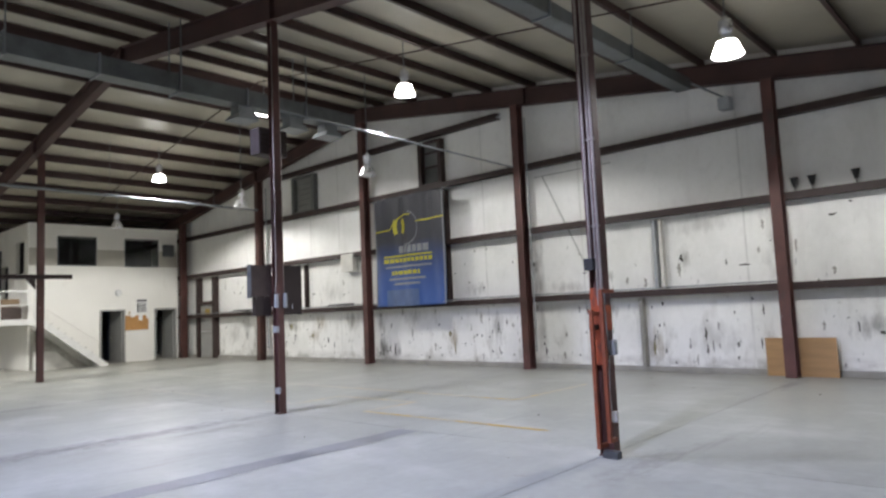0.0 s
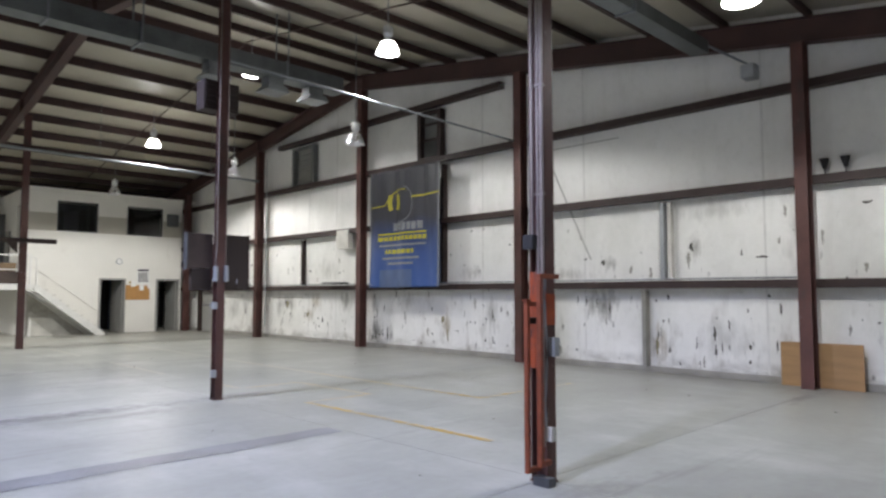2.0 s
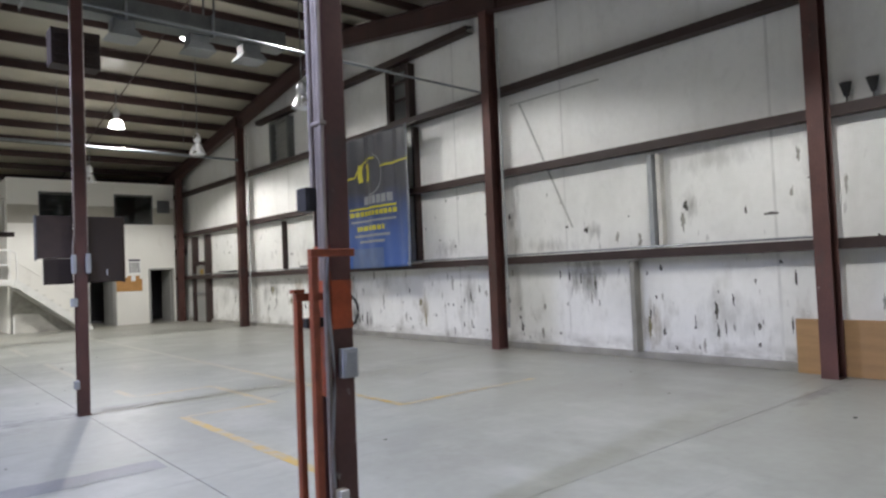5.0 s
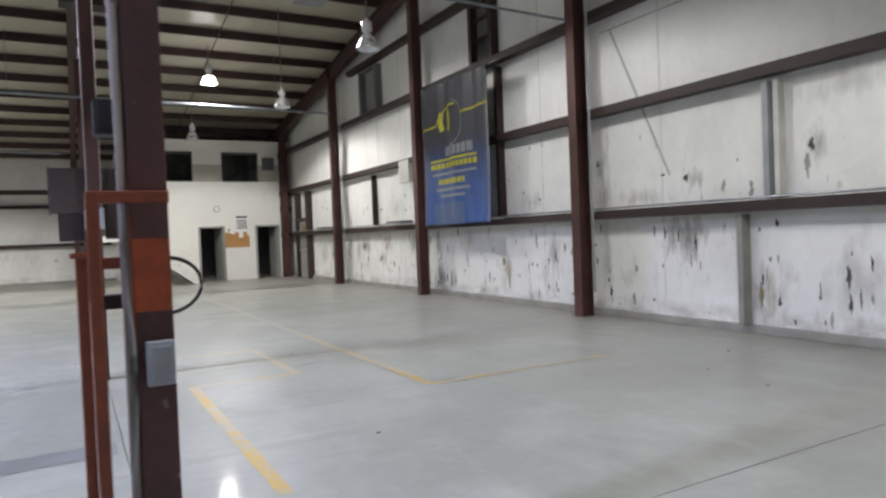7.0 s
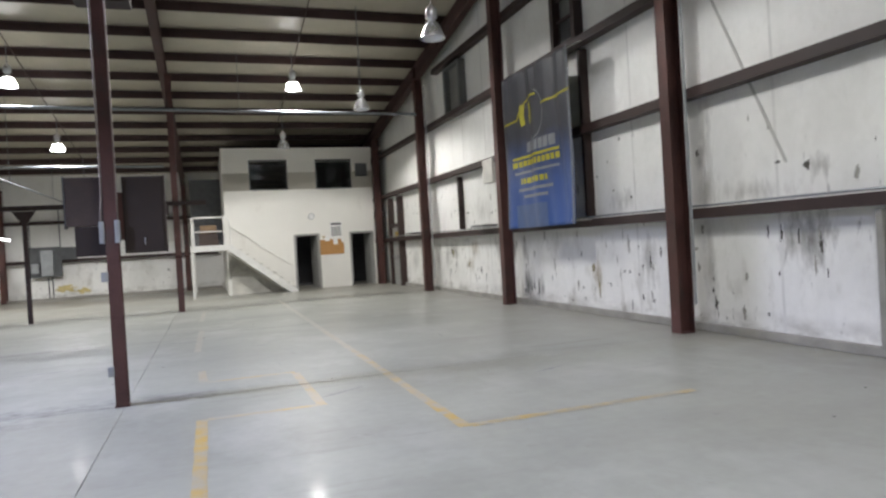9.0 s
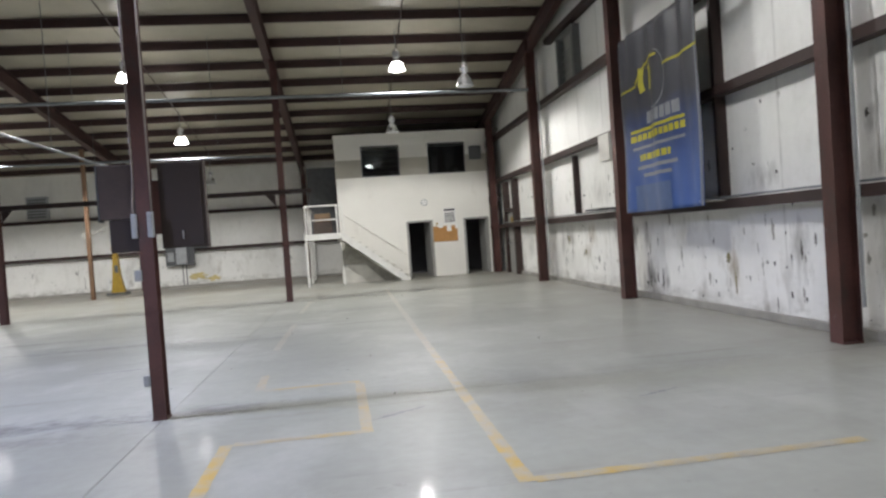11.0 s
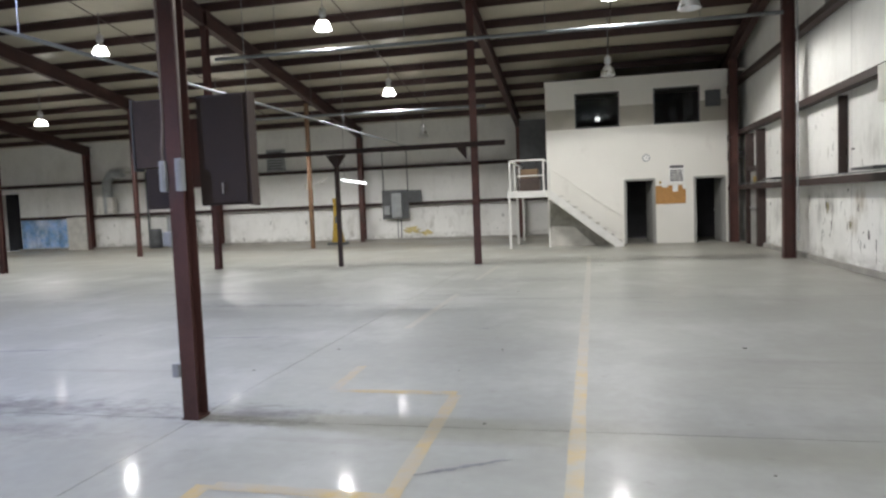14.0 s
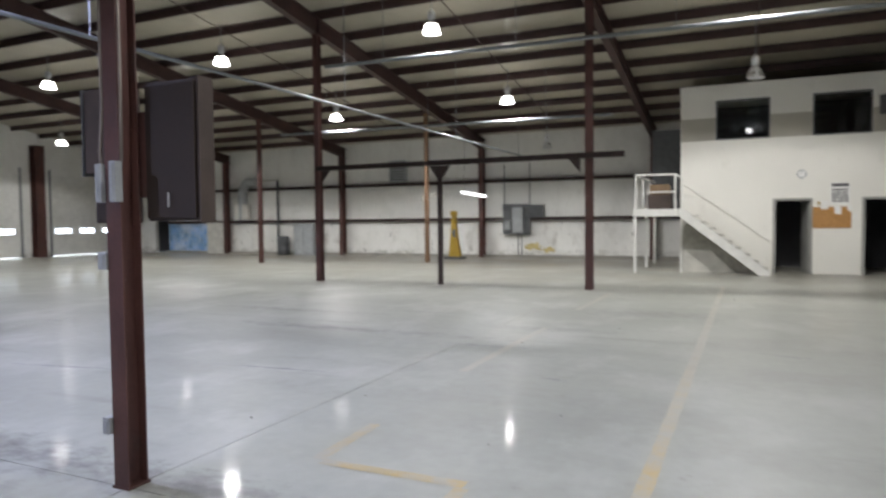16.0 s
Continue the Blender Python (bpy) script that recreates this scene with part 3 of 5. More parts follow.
def office_window(name, x0, x1, z0, z1):
    w = thing(name, ((x0 + x1) / 2, OY, z0), "dark glazed upper office window in a thin dark frame", "window", kind="structure")
    bm = bmesh.new()
    f = 0.045
    bx(bm, x0, OY + 0.02, z0, x0 + f, OY + 0.10, z1)
    bx(bm, x1 - f, OY + 0.02, z0, x1, OY + 0.10, z1)
    bx(bm, x0 + f, OY + 0.02, z0, x1 - f, OY + 0.10, z0 + f)
    bx(bm, x0 + f, OY + 0.02, z1 - f, x1 - f, OY + 0.10, z1)
    part("window_frame", bm, M_DKGREY, w)
    part("pane", B(x0 + f, OY + 0.055, z0 + f, x1 - f, OY + 0.063, z1 - f), M_GLASS, w)


office_window("window_1", -4.56, -3.17, 3.76, 4.88)
office_window("window_2", -2.13, -0.75, 3.75, 4.88)


def door_set(name, x0, x1, swing, leaf_mat, label):
    d = thing(name, ((x0 + x1) / 2, OY, 0), label, "door", kind="structure")
    bm = bmesh.new()
    bx(bm, x0 - 0.05, OY - 0.015, 0, x0 + 0.03, OY + 0.15, 2.07, 0.006)
    bx(bm, x1 - 0.008, OY - 0.015, 0, x1 + 0.05, OY + 0.15, 2.07, 0.006)
    bx(bm, x0 + 0.03, OY - 0.015, 2.01, x1 - 0.008, OY + 0.15, 2.07, 0.006)
    part("door_frame", bm, M_GREYDOOR, d)
    bm = bmesh.new()
    bx(bm, 0, -0.022, 0.01, x1 - x0 - 0.07, 0.022, 1.995, 0.004)
    m = pose(x1 - 0.0085, OY + 0.17, 0, 0, 0, swing)
    bmesh.ops.transform(bm, matrix=m, verts=bm.verts)
    leaf = part("door_leaf", bm, leaf_mat, d, "door leaf standing open inwards")
    bm = bmesh.new()
    rod(bm, (x1 - x0 - 0.16, -0.07, 1.0), (x1 - x0 - 0.16, 0.07, 1.0), 0.012)
    rod(bm, (x1 - x0 - 0.16, -0.07, 1.0), (x1 - x0 - 0.28, -0.07, 1.0), 0.010)
    bmesh.ops.transform(bm, matrix=m, verts=bm.verts)
    part("door_handle", bm, M_ALU, leaf)


door_set("door_1", -3.03, -2.16, 100, M_GREYDOOR, "open grey office door in a grey frame")
door_set("door_2", -0.92, -0.08, 97, M_GREYDOOR, "open grey office door in a grey frame, dark inside")



# ---- lamps ----
def high_bay(x, y, z, lit, label, group, power=1.0, tint=LAMP_TINT):
    """Ballast housing on a rod, a neck and a bell reflector; the bulb hangs in its mouth."""
    top = deck(y) - 0.02
    o = thing("high_bay_lamp", (x, y, z), label, "ceiling lamp", group)
    bm = bmesh.new()
    rod(bm, (x, y, z + 0.42), (x, y, top), 0.011, 8)
    part("rod", bm, M_GALV, o)
    bm = bmesh.new()
    revolve(bm, [(0.0, 0.44), (0.03, 0.44), (0.035, 0.40), (0.085, 0.385), (0.095, 0.36), (0.095, 0.22), (0.08, 0.20), (0.06, 0.19), (0.06, 0.15), (0.0, 0.15)], 20, (x, y, z))
    part("ballast_housing", bm, M_ALU, o)
    bm = bmesh.new()
    revolve(bm, [(0.055, 0.16), (0.09, 0.13), (0.132, 0.06), (0.139, 0.066), (0.095, 0.135), (0.055, 0.165)], 28, (x, y, z))
    part("reflector_neck", bm, M_ALU, o)
    bm = bmesh.new()
    revolve(bm, [(0.134, 0.057), (0.175, -0.04), (0.205, -0.12), (0.215, -0.125), (0.21, -0.115), (0.18, -0.035), (0.141, 0.063)], 28, (x, y, z))
    bowl = part("reflector", bm, M_LIT if lit else M_ALU, o, "glowing ribbed glass reflector" if lit else "dull aluminium reflector")
    bm = bmesh.new()
    bmesh.ops.create_uvsphere(bm, u_segments=14, v_segments=10, radius=0.065, matrix=Matrix.Translation((x, y, z - 0.02)))
    part("bulb", bm, M_BULB if lit else M_WHITE, bowl)
    if lit:
        li = bpy.data.lights.new("lamp_light", "SPOT")
        li.energy, li.spot_size, li.spot_blend, li.shadow_soft_size, li.color = LAMP_WATTS * power, radians(149), 0.22, 0.09, tint
        lo = new("lamp_light", li)
        lo.location = (x, y, z - 0.16)
        lo.parent = o
        lo.matrix_parent_inverse = Matrix.Translation(-o.location)


# Tint for lamps added to put a cool daylight cast on the left floor.
BLUISH_FILL = (0.80, 0.87, 1.33)
for x, y, z, power, tint in ((-3.64, 4.43, 6.10, 0.82, LAMP_TINT), (-3.58, 15.77, 6.15, 1.9, (1.0, 0.975, 0.95)), (-3.6, -2.0, 5.05, 0.74, LAMP_TINT), (-3.6, 9.67, 6.92, 0.7, LAMP_TINT),
                             (-10.59, 15.9, 6.14, 1.0, LAMP_TINT), (-10.55, 21.3, 5.32, 1.1, LAMP_TINT), (-17.1, 15.94, 6.1, 1.1, LAMP_TINT), (-16.95, 21.4, 5.27, 1.1, LAMP_TINT),
                             (-24.2, 21.3, 5.2, 1.0, LAMP_TINT), (-10.6, 4.4, 6.1, 1.6, BLUISH_FILL), (-10.6, -2.0, 5.05, 1.15, BLUISH_FILL), (-17.5, 4.4, 6.1, 1.3, BLUISH_FILL), (-24.3, 15.9, 6.1, 0.9, LAMP_TINT),
                             (-31.2, 21.3, 5.2, 0.35, LAMP_TINT), (-31.2, 15.9, 6.1, 0.4, LAMP_TINT)):
    high_bay(x, y, z, True, "lit high bay lamp hanging from the roof purlins, bluish ones added", "lit high bay lamps", power, tint)
for x, y, z in ((-2.37, 7.1, 5.0), (-2.26, 13.1, 5.05), (-3.57, 19.1, 5.0), (-10.5, 25.6, 4.3)):
    high_bay(x, y, z, False, "unlit aluminium high bay lamp on a long rod", "unlit high bay lamps")

# ---- the end wall ----
banner = thing("banner", (-0.02, 8.12, 1.65), "large dark vinyl banner fading to blue with yellow print", "banner")


def banner_x(y, z):
    return -0.03 + 0.026 * math.sin(y * 5.1 + z * 0.6) + 0.017 * math.sin(y * 11 - z) + 0.012 * math.sin(y * 2.2 + z * 2.1) + 0.006 * max(0.0, z - 3.2) * math.sin(y * 17 + 0.4 * z)


bm = bmesh.new()
NU, NV = 110, 48
BY0, BY1, BZ0, BZ1 = 9.52, 6.75, 1.66, 4.79
vs = [[bm.verts.new((banner_x(BY0 + (BY1 - BY0) * i / NU, BZ0 + (BZ1 - BZ0) * j / NV), BY0 + (BY1 - BY0) * i / NU, BZ0 + (BZ1 - BZ0) * j / NV)) for i in range(NU + 1)] for j in range(NV + 1)]
for j in range(NV):
    for i in range(NU):
        bm.faces.new((vs[j][i], vs[j][i + 1], vs[j + 1][i + 1], vs[j + 1][i])).smooth = True
ext = bmesh.ops.extrude_face_region(bm, geom=bm.faces[:])
bmesh.ops.translate(bm, vec=(0.004, 0, 0), verts=[v for v in ext["geom"] if isinstance(v, bmesh.types.BMVert)])
part("cloth", bm, M_BANNER, banner)


def by(u):
    return BY0 + (BY1 - BY0) * u


def bz(v):
    return BZ1 + (BZ0 - BZ1) * v


def strip(pts, h, name, material):
    """A printed band that follows the cloth through points (u, v)."""
    bm = bmesh.new()
    fine = []
    for (u0, v0), (u1, v1) in zip(pts, pts[1:]):
        n = max(2, int(abs(u1 - u0) * 40))
        fine += [(u0 + (u1 - u0) * k / n, v0 + (v1 - v0) * k / n) for k in range(n)]
    fine.append(pts[-1])
    prev = None
    for k, (u, v) in enumerate(fine):
        u2, v2 = fine[min(k + 1, len(fine) - 1)]
        u1, v1 = fine[max(k - 1, 0)]
        d = Vector(((u2 - u1) * (BY1 - BY0), (v2 - v1) * (BZ0 - BZ1))).normalized()
        n = Vector((-d.y, d.x)) * h / 2
        y, z = by(u), bz(v)
        cur = [bm.verts.new((banner_x(y + s * n.x, z + s * n.y) - 0.009, y + s * n.x, z + s * n.y)) for s in (-1, 1)]
        if prev:
            bm.faces.new((prev[0], prev[1], cur[1], cur[0]))
        prev = cur
    part(name, bm, material, banner)


strip([(0.0, 0.31), (0.10, 0.305), (0.24, 0.30), (0.30, 0.24)] + [(0.35, 0.20), (0.45, 0.175), (0.53, 0.18)], 0.04, "yellow_line", M_YPRINT)
strip([(0.62, 0.255), (0.80, 0.25), (1.0, 0.245)], 0.04, "yellow_line", M_YPRINT)
strip([(0.47 + 0.17 * math.cos(math.radians(a)), 0.30 - 0.15 * math.sin(math.radians(a))) for a in range(80, -110, -12)], 0.03, "grey_ring", M_GPRINT)
for sgn in (-1, 1):
    strip([(0.365 + sgn * 0.045 + sgn * 0.015 * math.sin(k * 0.52), 0.215 + 0.13 * k / 6) for k in range(7)], 0.13, "yellow_emblem_half", M_YPRINT)
for u0, u1, v, h, m in ((0.35, 0.80, 0.490, 0.20, M_GPRINT), (0.14, 0.81, 0.548, 0.05, M_YPRINT), (0.14, 0.81, 0.588, 0.11, M_YPRINT), (0.16, 0.80, 0.645, 0.05, M_GPRINT),
                        (0.24, 0.68, 0.700, 0.11, M_YPRINT), (0.20, 0.72, 0.755, 0.06, M_GPRINT), (0.28, 0.64, 0.80, 0.06, M_GPRINT)):
    if h > 0.09:
        u = u0
        random.seed(int(v * 1000))
        while u < u1 - 0.02:
            w = random.uniform(0.03, 0.075)
            strip([(u, v), (min(u + w, u1), v)], h, "printed_letter_bar", m)
            u += w + 0.012
    else:
        strip([(u0, v), (u1, v)], h, "printed_bar", m)
strip([(0.17, 0.925), (0.62, 0.925)], 0.46, "washed_patch", M_WASHED)
for u in (0.012, 0.988):
    strip([(u, k / 20) for k in range(21)], 0.05, "hem", M_GPRINT)
for yy in (9.42, 6.85):
    for zz in (BZ0 + 0.06, BZ1 - 0.06):
        part("tie_cord", rod(bmesh.new(), (banner_x(yy, zz) - 0.006, yy, zz), (0.325, yy, zz if zz < 2 else 4.89), 0.010, 8), M_OFFWHITE, banner)


def wall_box(name, x0, y0, z0, x1, y1, z1, material, label, category, bevel=0.006):
    return tagged(part(name, B(x0, y0, z0, x1, y1, z1, bevel=bevel), material), label, category)


# louvred vents high in the wall
M_VENT = mat("grey_vent_sheet", (0.27, 0.27, 0.25), 0.6, var=0.25, scale=2, bump=0.05)
M_VENT_D = mat("dark_vent_sheet", (0.15, 0.155, 0.15), 0.6, var=0.3, scale=2, bump=0.05)


def wall_vent(name, y0, y1, z0, z1, label, back, bars, slats):
    o = thing(name, (0.5, (y0 + y1) / 2, z0), label, "vent")
    bm = bmesh.new()
    f = 0.12
    bx(bm, 0.36, y0, z0, EAST, y0 + f, z1)
    bx(bm, 0.36, y1 - f, z0, EAST, y1, z1)
    bx(bm, 0.36, y0 + f, z0, EAST, y1 - f, z0 + 0.06)
    bx(bm, 0.36, y0 + f, z1 - 0.06, EAST, y1 - f, z1)
    part("frame", bm, M_GIRT if bars else M_VENT_D, o)
    part("backing", B(0.525, y0 + f, z0 + 0.06, 0.547, y1 - f, z1 - 0.06, bevel=0.004), back, o)
    for u in bars:
        z = z0 + (z1 - z0) * u
        part("cross_bar", B(0.44, y0 + f, z - 0.025, 0.50, y1 - f, z + 0.025, bevel=0.004), M_GIRT, o)
    n = 7
    for k in range(n):
        z = z0 + 0.09 + ((z1 - z0) * slats - 0.12) * k / (n - 1)
        bm = bmesh.new()
        prism(bm, [(0.47, 0, z), (0.48, 0, z), (0.523, 0, z + 0.05), (0.513, 0, z + 0.05)], (0, y0 + f, 0), (0, y1 - f, 0))
        part("slat", bm, back, o)


wall_vent("wall_vent", 7.14, 8.02, 5.0, 6.28, "wall vent framed in brown steel, dark louvres below", M_VENT_D, (0.42, 0.74), 0.38)
wall_vent("wall_vent", 12.95, 14.2, 5.0, 6.28, "grey louvred wall vent in a grey frame", M_VENT, (), 0.95)

# studs and pipes on the wall
wall_box("wall_stud", 0.40, 1.09, 1.76, EAST, 1.17, 3.22, M_GREY, "grey steel stud between two wall girts", "stud", 0.004)
wall_box("wall_stud", 0.42, 0.96, 1.76, EAST, 1.03, 3.22, M_OFFWHITE, "dirty white stud between two wall girts", "stud", 0.004)
wall_box("wall_stud", 0.38, 1.49, 0.11, EAST, 1.57, 1.56, M_CURB, "brown-grey post under a wall girt", "stud", 0.004)
wall_box("wall_stud", 0.38, 7.06, 1.76, EAST, 7.14, 4.81, M_GIRT, "dark steel stud beside the banner", "stud", 0.004)
wall_box("wall_stud", 0.40, 13.58, 1.76, EAST, 13.65, 3.22, M_GIRT, "dark slim stud between two wall girts", "stud", 0.004)
bm = bmesh.new()
rod(bm, (0.345, -1.30, 1.768), (0.345, 21.6, 1.768), 0.016, 8)
tagged(part("conduit_pipe", bm, M_GALV), "long galvanised conduit along the wall girt", "pipe")
bm = bmesh.new()
prism(bm, [(0, -0.022, 0), (0, 0.022, 0), (-0.006, 0.022, 0), (-0.006, -0.022, 0)], (0.546, 3.95, 4.66), (0.546, 2.80, 2.20))
tagged(part("wall_strap", bm, M_STRAP), "grey strap slanting across the white wall panels", "strap")
tagged(part("wall_strap", B(0.537, 2.1, 4.665, 0.546, 4.20, 4.69), M_STRAP), "thin grey strap along the white wall panels", "strap")
for y in (-4.4, -0.7, 2.95, 5.85, 11.9, 13.4, 17.4):
    part("seam_tape", B(0.5465, y - 0.02, 0.12, 0.5495, y + 0.02, deck(y) - 0.3), M_TAPE, wall_east)
for y in (4.22, 15.70, 10.32):
    bm = bmesh.new()
    rod(bm, (0.285, y, 0.4), (0.285, y, under(y) - 0.3), 0.022, 8)
    tagged(part("conduit_pipe", bm, M_GREY), "grey vertical conduit beside a wall column", "pipe")

tagged(part("plywood_board", B(0.345, -2.16, 0.0, 0.365, -0.96, 0.71, bevel=0.003), M_PLY), "sheet of brown plywood standing behind a wall column", "board")



def wall_speaker(y):
    o = thing("pendant_hook", (0.42, y, 3.41), "small dark clamp lamp standing on a wall girt", "clamp lamp", "clamp lamps on the girt")
    bm = bmesh.new()
    rod(bm, (0.42, y, 3.41), (0.42, y, 3.52), 0.012, 8)
    part("stem", bm, M_BLACK, o)
    bm = bmesh.new()
    rod(bm, (0.42, y, 3.50), (0.40, y, 3.68), 0.03, 12, 0.075)
    part("cup", bm, M_BLACK, o)


for y in (-1.70, -2.0, -2.70):
    wall_speaker(y)
wall_box("outlet_box", 0.26, 10.92, 2.82, 0.45, 11.5, 3.38, M_OFFWHITE, "yellowed white metal box on the wall by a column", "wall box")
wall_box("wall_shelf", 0.02, 11.0, 1.79, 0.36, 11.9, 1.83, M_DKGREY, "small dark steel shelf on a wall girt", "shelf")
wall_box("wall_shelf", 0.02, 16.8, 1.79, 0.36, 17.6, 1.83, M_DKGREY, "small dark steel shelf on a wall girt", "shelf")
jb = thing("junction_box", (0.16, -0.69, 5.17), "grey junction box high on the wall with a conduit", "junction box")
part("box", B(0.28, -0.69, 5.25, EAST, -0.47, 5.49, bevel=0.008), M_GREY, jb)
bm = bmesh.new()
rod(bm, (0.35, -0.58, 5.49), (-0.5, -0.2, 5.72), 0.02)
part("conduit", bm, M_GALV, jb)

# exit door bay in the end wall near the office
o = thing("door_3", (0.45, 20.3, 0), "grey steel side door between dark brown posts", "door", kind="structure")
part("door_post", B(0.34, 19.55, 0, EAST, 19.75, 3.22, bevel=0.004), M_GIRT, o)
part("door_post", B(0.34, 20.85, 0, EAST, 21.05, 3.22, bevel=0.004), M_GIRT, o)
part("door_head", B(0.36, 19.75, 2.12, EAST, 20.85, 2.25), M_GIRT, o)
part("door_leaf", B(0.44, 19.76, 0.02, 0.468, 20.84, 2.10, bevel=0.004), M_GREYDOOR, o)
part("push_bar", rod(bmesh.new(), (0.40, 19.9, 1.05), (0.40, 20.7, 1.05), 0.02), M_ALU, o)
part("notice", B(0.432, 20.1, 1.65, 0.439, 20.45, 1.95), M_YELLOW, o)

# stains and torn facing on the wall panels
random.seed(11)


def blot(bm, y, z, w, h, x=EAST - 0.004, seed=0):
    rnd = random.Random(seed)
    n = 34
    if x > 0:
        y, z = y + (y + 4.8) * 0.024, 1.5 + (z - 1.5) * 1.024
    c = bm.verts.new((x, y, z))
    ring = []
    for k in range(n):
        a = 2 * math.pi * k / n
        r = 0.55 + 0.45 * noise.noise(Vector((math.cos(a) * 1.7 + seed * 3.3, math.sin(a) * 1.7, seed))) + rnd.uniform(-0.16, 0.16)
        ring.append(bm.verts.new((x, y + math.cos(a) * r * w / 2, z + math.sin(a) * r * h / 2)))
    for k in range(n):
        bm.faces.new((c, ring[k], ring[(k + 1) % n]))


bm = bmesh.new()
DARK = ((2.75, 1.35, 0.07, 0.3), (2.50, 1.3, 0.06, 0.3), (2.2, 1.2, 0.07, 0.4), (2.95, 1.38, 0.05, 0.25), (3.9, 0.42, 0.1, 0.3), (3.95, 0.6, 0.08, 0.15), (3.0, 0.35, 0.08, 0.1), (1.18, 0.72, 0.07, 0.25), (0.95, 0.45, 0.08, 0.2),
        (0.5, 2.35, 0.12, 0.3), (2.34, 2.12, 0.18, 0.16), (2.75, 2.2, 0.16, 0.06), (4.13, 2.5, 0.12, 0.2), (-0.4, 2.2, 0.05, 0.22), (-0.75, 2.12, 0.35, 0.07), (0.1, 0.8, 0.1, 0.4), (-0.15, 0.95, 0.06, 0.3), (-0.5, 0.6, 0.08, 0.2),
        (9.6, 0.35, 0.1, 0.5), (9.3, 0.45, 0.08, 0.45), (9.1, 0.4, 0.1, 0.6), (9.75, 0.3, 0.12, 0.3), (5.3, 1.0, 0.07, 0.4), (5.5, 0.9, 0.05, 0.2), (14.3, 1.2, 0.14, 0.3), (13.05, 0.85, 0.12, 0.25), (14.0, 0.8, 0.1, 0.4), (12.2, 0.7, 0.15, 0.3),
        (13.9, 2.3, 0.07, 0.3), (12.9, 2.2, 0.3, 0.07), (17.0, 0.9, 0.12, 0.5), (16.6, 2.5, 0.3, 0.12), (17.4, 2.45, 0.2, 0.1), (-2.9, 0.8, 0.16, 0.12), (-2.55, 0.9, 0.05, 0.35), (-3.1, 1.0, 0.2, 0.1), (-2.3, 2.9, 0.2, 0.08), (-2.6, 3.1, 0.1, 0.06))
for k, (y, z, w, h) in enumerate(DARK):
    blot(bm, y, z, w, h, seed=k)
for k in range(95):
    blot(bm, random.uniform(-4, 21), abs(random.gauss(0, 0.75)) + 0.2, random.uniform(0.02, 0.09), random.uniform(0.02, 0.18), seed=100 + k)
for k in range(22):
    y = random.choice((2.5, 0.3, -0.3, 5.2, 9.4, 12.2, 13.3, 14.2, 15.3, 11.0, 16.8)) + random.gauss(0, 0.5)
    blot(bm, y, random.uniform(0.25, 1.45), random.uniform(0.03, 0.07), random.uniform(0.10, 0.42), seed=300 + k)
for k in range(16):
    blot(bm, random.uniform(-3, 20), random.uniform(1.85, 3.0), random.uniform(0.03, 0.10), random.uniform(0.03, 0.16), seed=600 + k)
tagged(part("wall_scuffs", bm, M_SMUDGE), "dark scuffs and tears in the white wall facing", "scuff marks", kind="stuff")
bm = bmesh.new()
for k in range(80):
    blot(bm, random.uniform(-4, 20), random.uniform(0.2, 1.5) if k % 3 else random.uniform(1.8, 3.1), random.uniform(0.03, 0.12), random.uniform(0.06, 0.45), EAST - 0.003, seed=700 + k)
tagged(part("faded_scuffs", bm, M_STAIN_SHADE), "faint grey rub marks on the white wall facing", "scuff marks", kind="stuff")
bm = bmesh.new()
for k, (y, z, w, h) in enumerate(((6.95, 0.85, 0.22, 0.3), (6.78, 0.5, 0.10, 0.6), (1.2, 0.5, 0.10, 0.5), (14.2, 1.15, 0.25, 0.3), (13.0, 0.85, 0.22, 0.25))):
    blot(bm, y, z, w, h, EAST - 0.006, seed=400 + k)
tagged(part("torn_foam_patches", bm, M_SMUDGE_Y), "torn patches baring yellow-brown foam on the wall", "torn patches", kind="stuff")

# ---- roof services ----
def duct():
    o = thing("air_duct", (-8, 7.45, 6.25), "galvanised square air duct hung under the roof", "duct")
    x = -2.6
    k = 0
    while x > -16:
        part("duct_section", B(x - 1.46, 7.25, 6.05, x, 7.65, 6.40, bevel=0.008), M_DUCT, o)
        bm = bmesh.new()
        bx(bm, x - 1.50, 7.22, 6.02, x - 1.46, 7.68, 6.43, 0.004)
        part("flange", bm, M_GALV, o)
        if k % 2 == 0:
            for yy in (7.20, 7.70):
                part("hanger_strap", B(x - 1.49, yy - 0.004, 5.99, x - 1.46, yy + 0.004, deck(7.4) - 0.01), M_GALV, o)
        x -= 1.5
        k += 1


duct()
for x in (-3.3, -4.3, -5.6):
    o = thing("duct_diffuser", (x, 7.45, 5.8), "galvanised diffuser box under the air duct", "diffuser", "duct diffusers")
    bm = bmesh.new()
    bx(bm, x - 0.18, 7.30, 5.86, x + 0.18, 7.60, 6.05, 0.006)
    part("neck", bm, M_GALV, o)
    bm = bmesh.new()
    prism(bm, [(-0.18, 0, 5.86), (0.18, 0, 5.86), (0.27, 0, 5.74), (-0.27, 0, 5.74)], (x, 7.2, 0), (x, 7.7, 0))
    part("flare", bm, M_GALV, o)
heater = thing("unit_heater", (-7.0, 4.33, 4.18), "dark louvred unit heater fixed high behind a hall column", "heater")
part("case", B(-7.27, 4.193, 4.18, -6.73, 4.46, 4.62, bevel=0.01), M_BROWN, heater)
for k in range(5):
    part("louvre", B(-7.24, 4.178, 4.22 + k * 0.08, -6.76, 4.192, 4.26 + k * 0.08), M_BROWN, heater)
o = thing("air_duct", (-4.5, -0.16, 5.6), "dull galvanised duct run close under the roof", "duct")
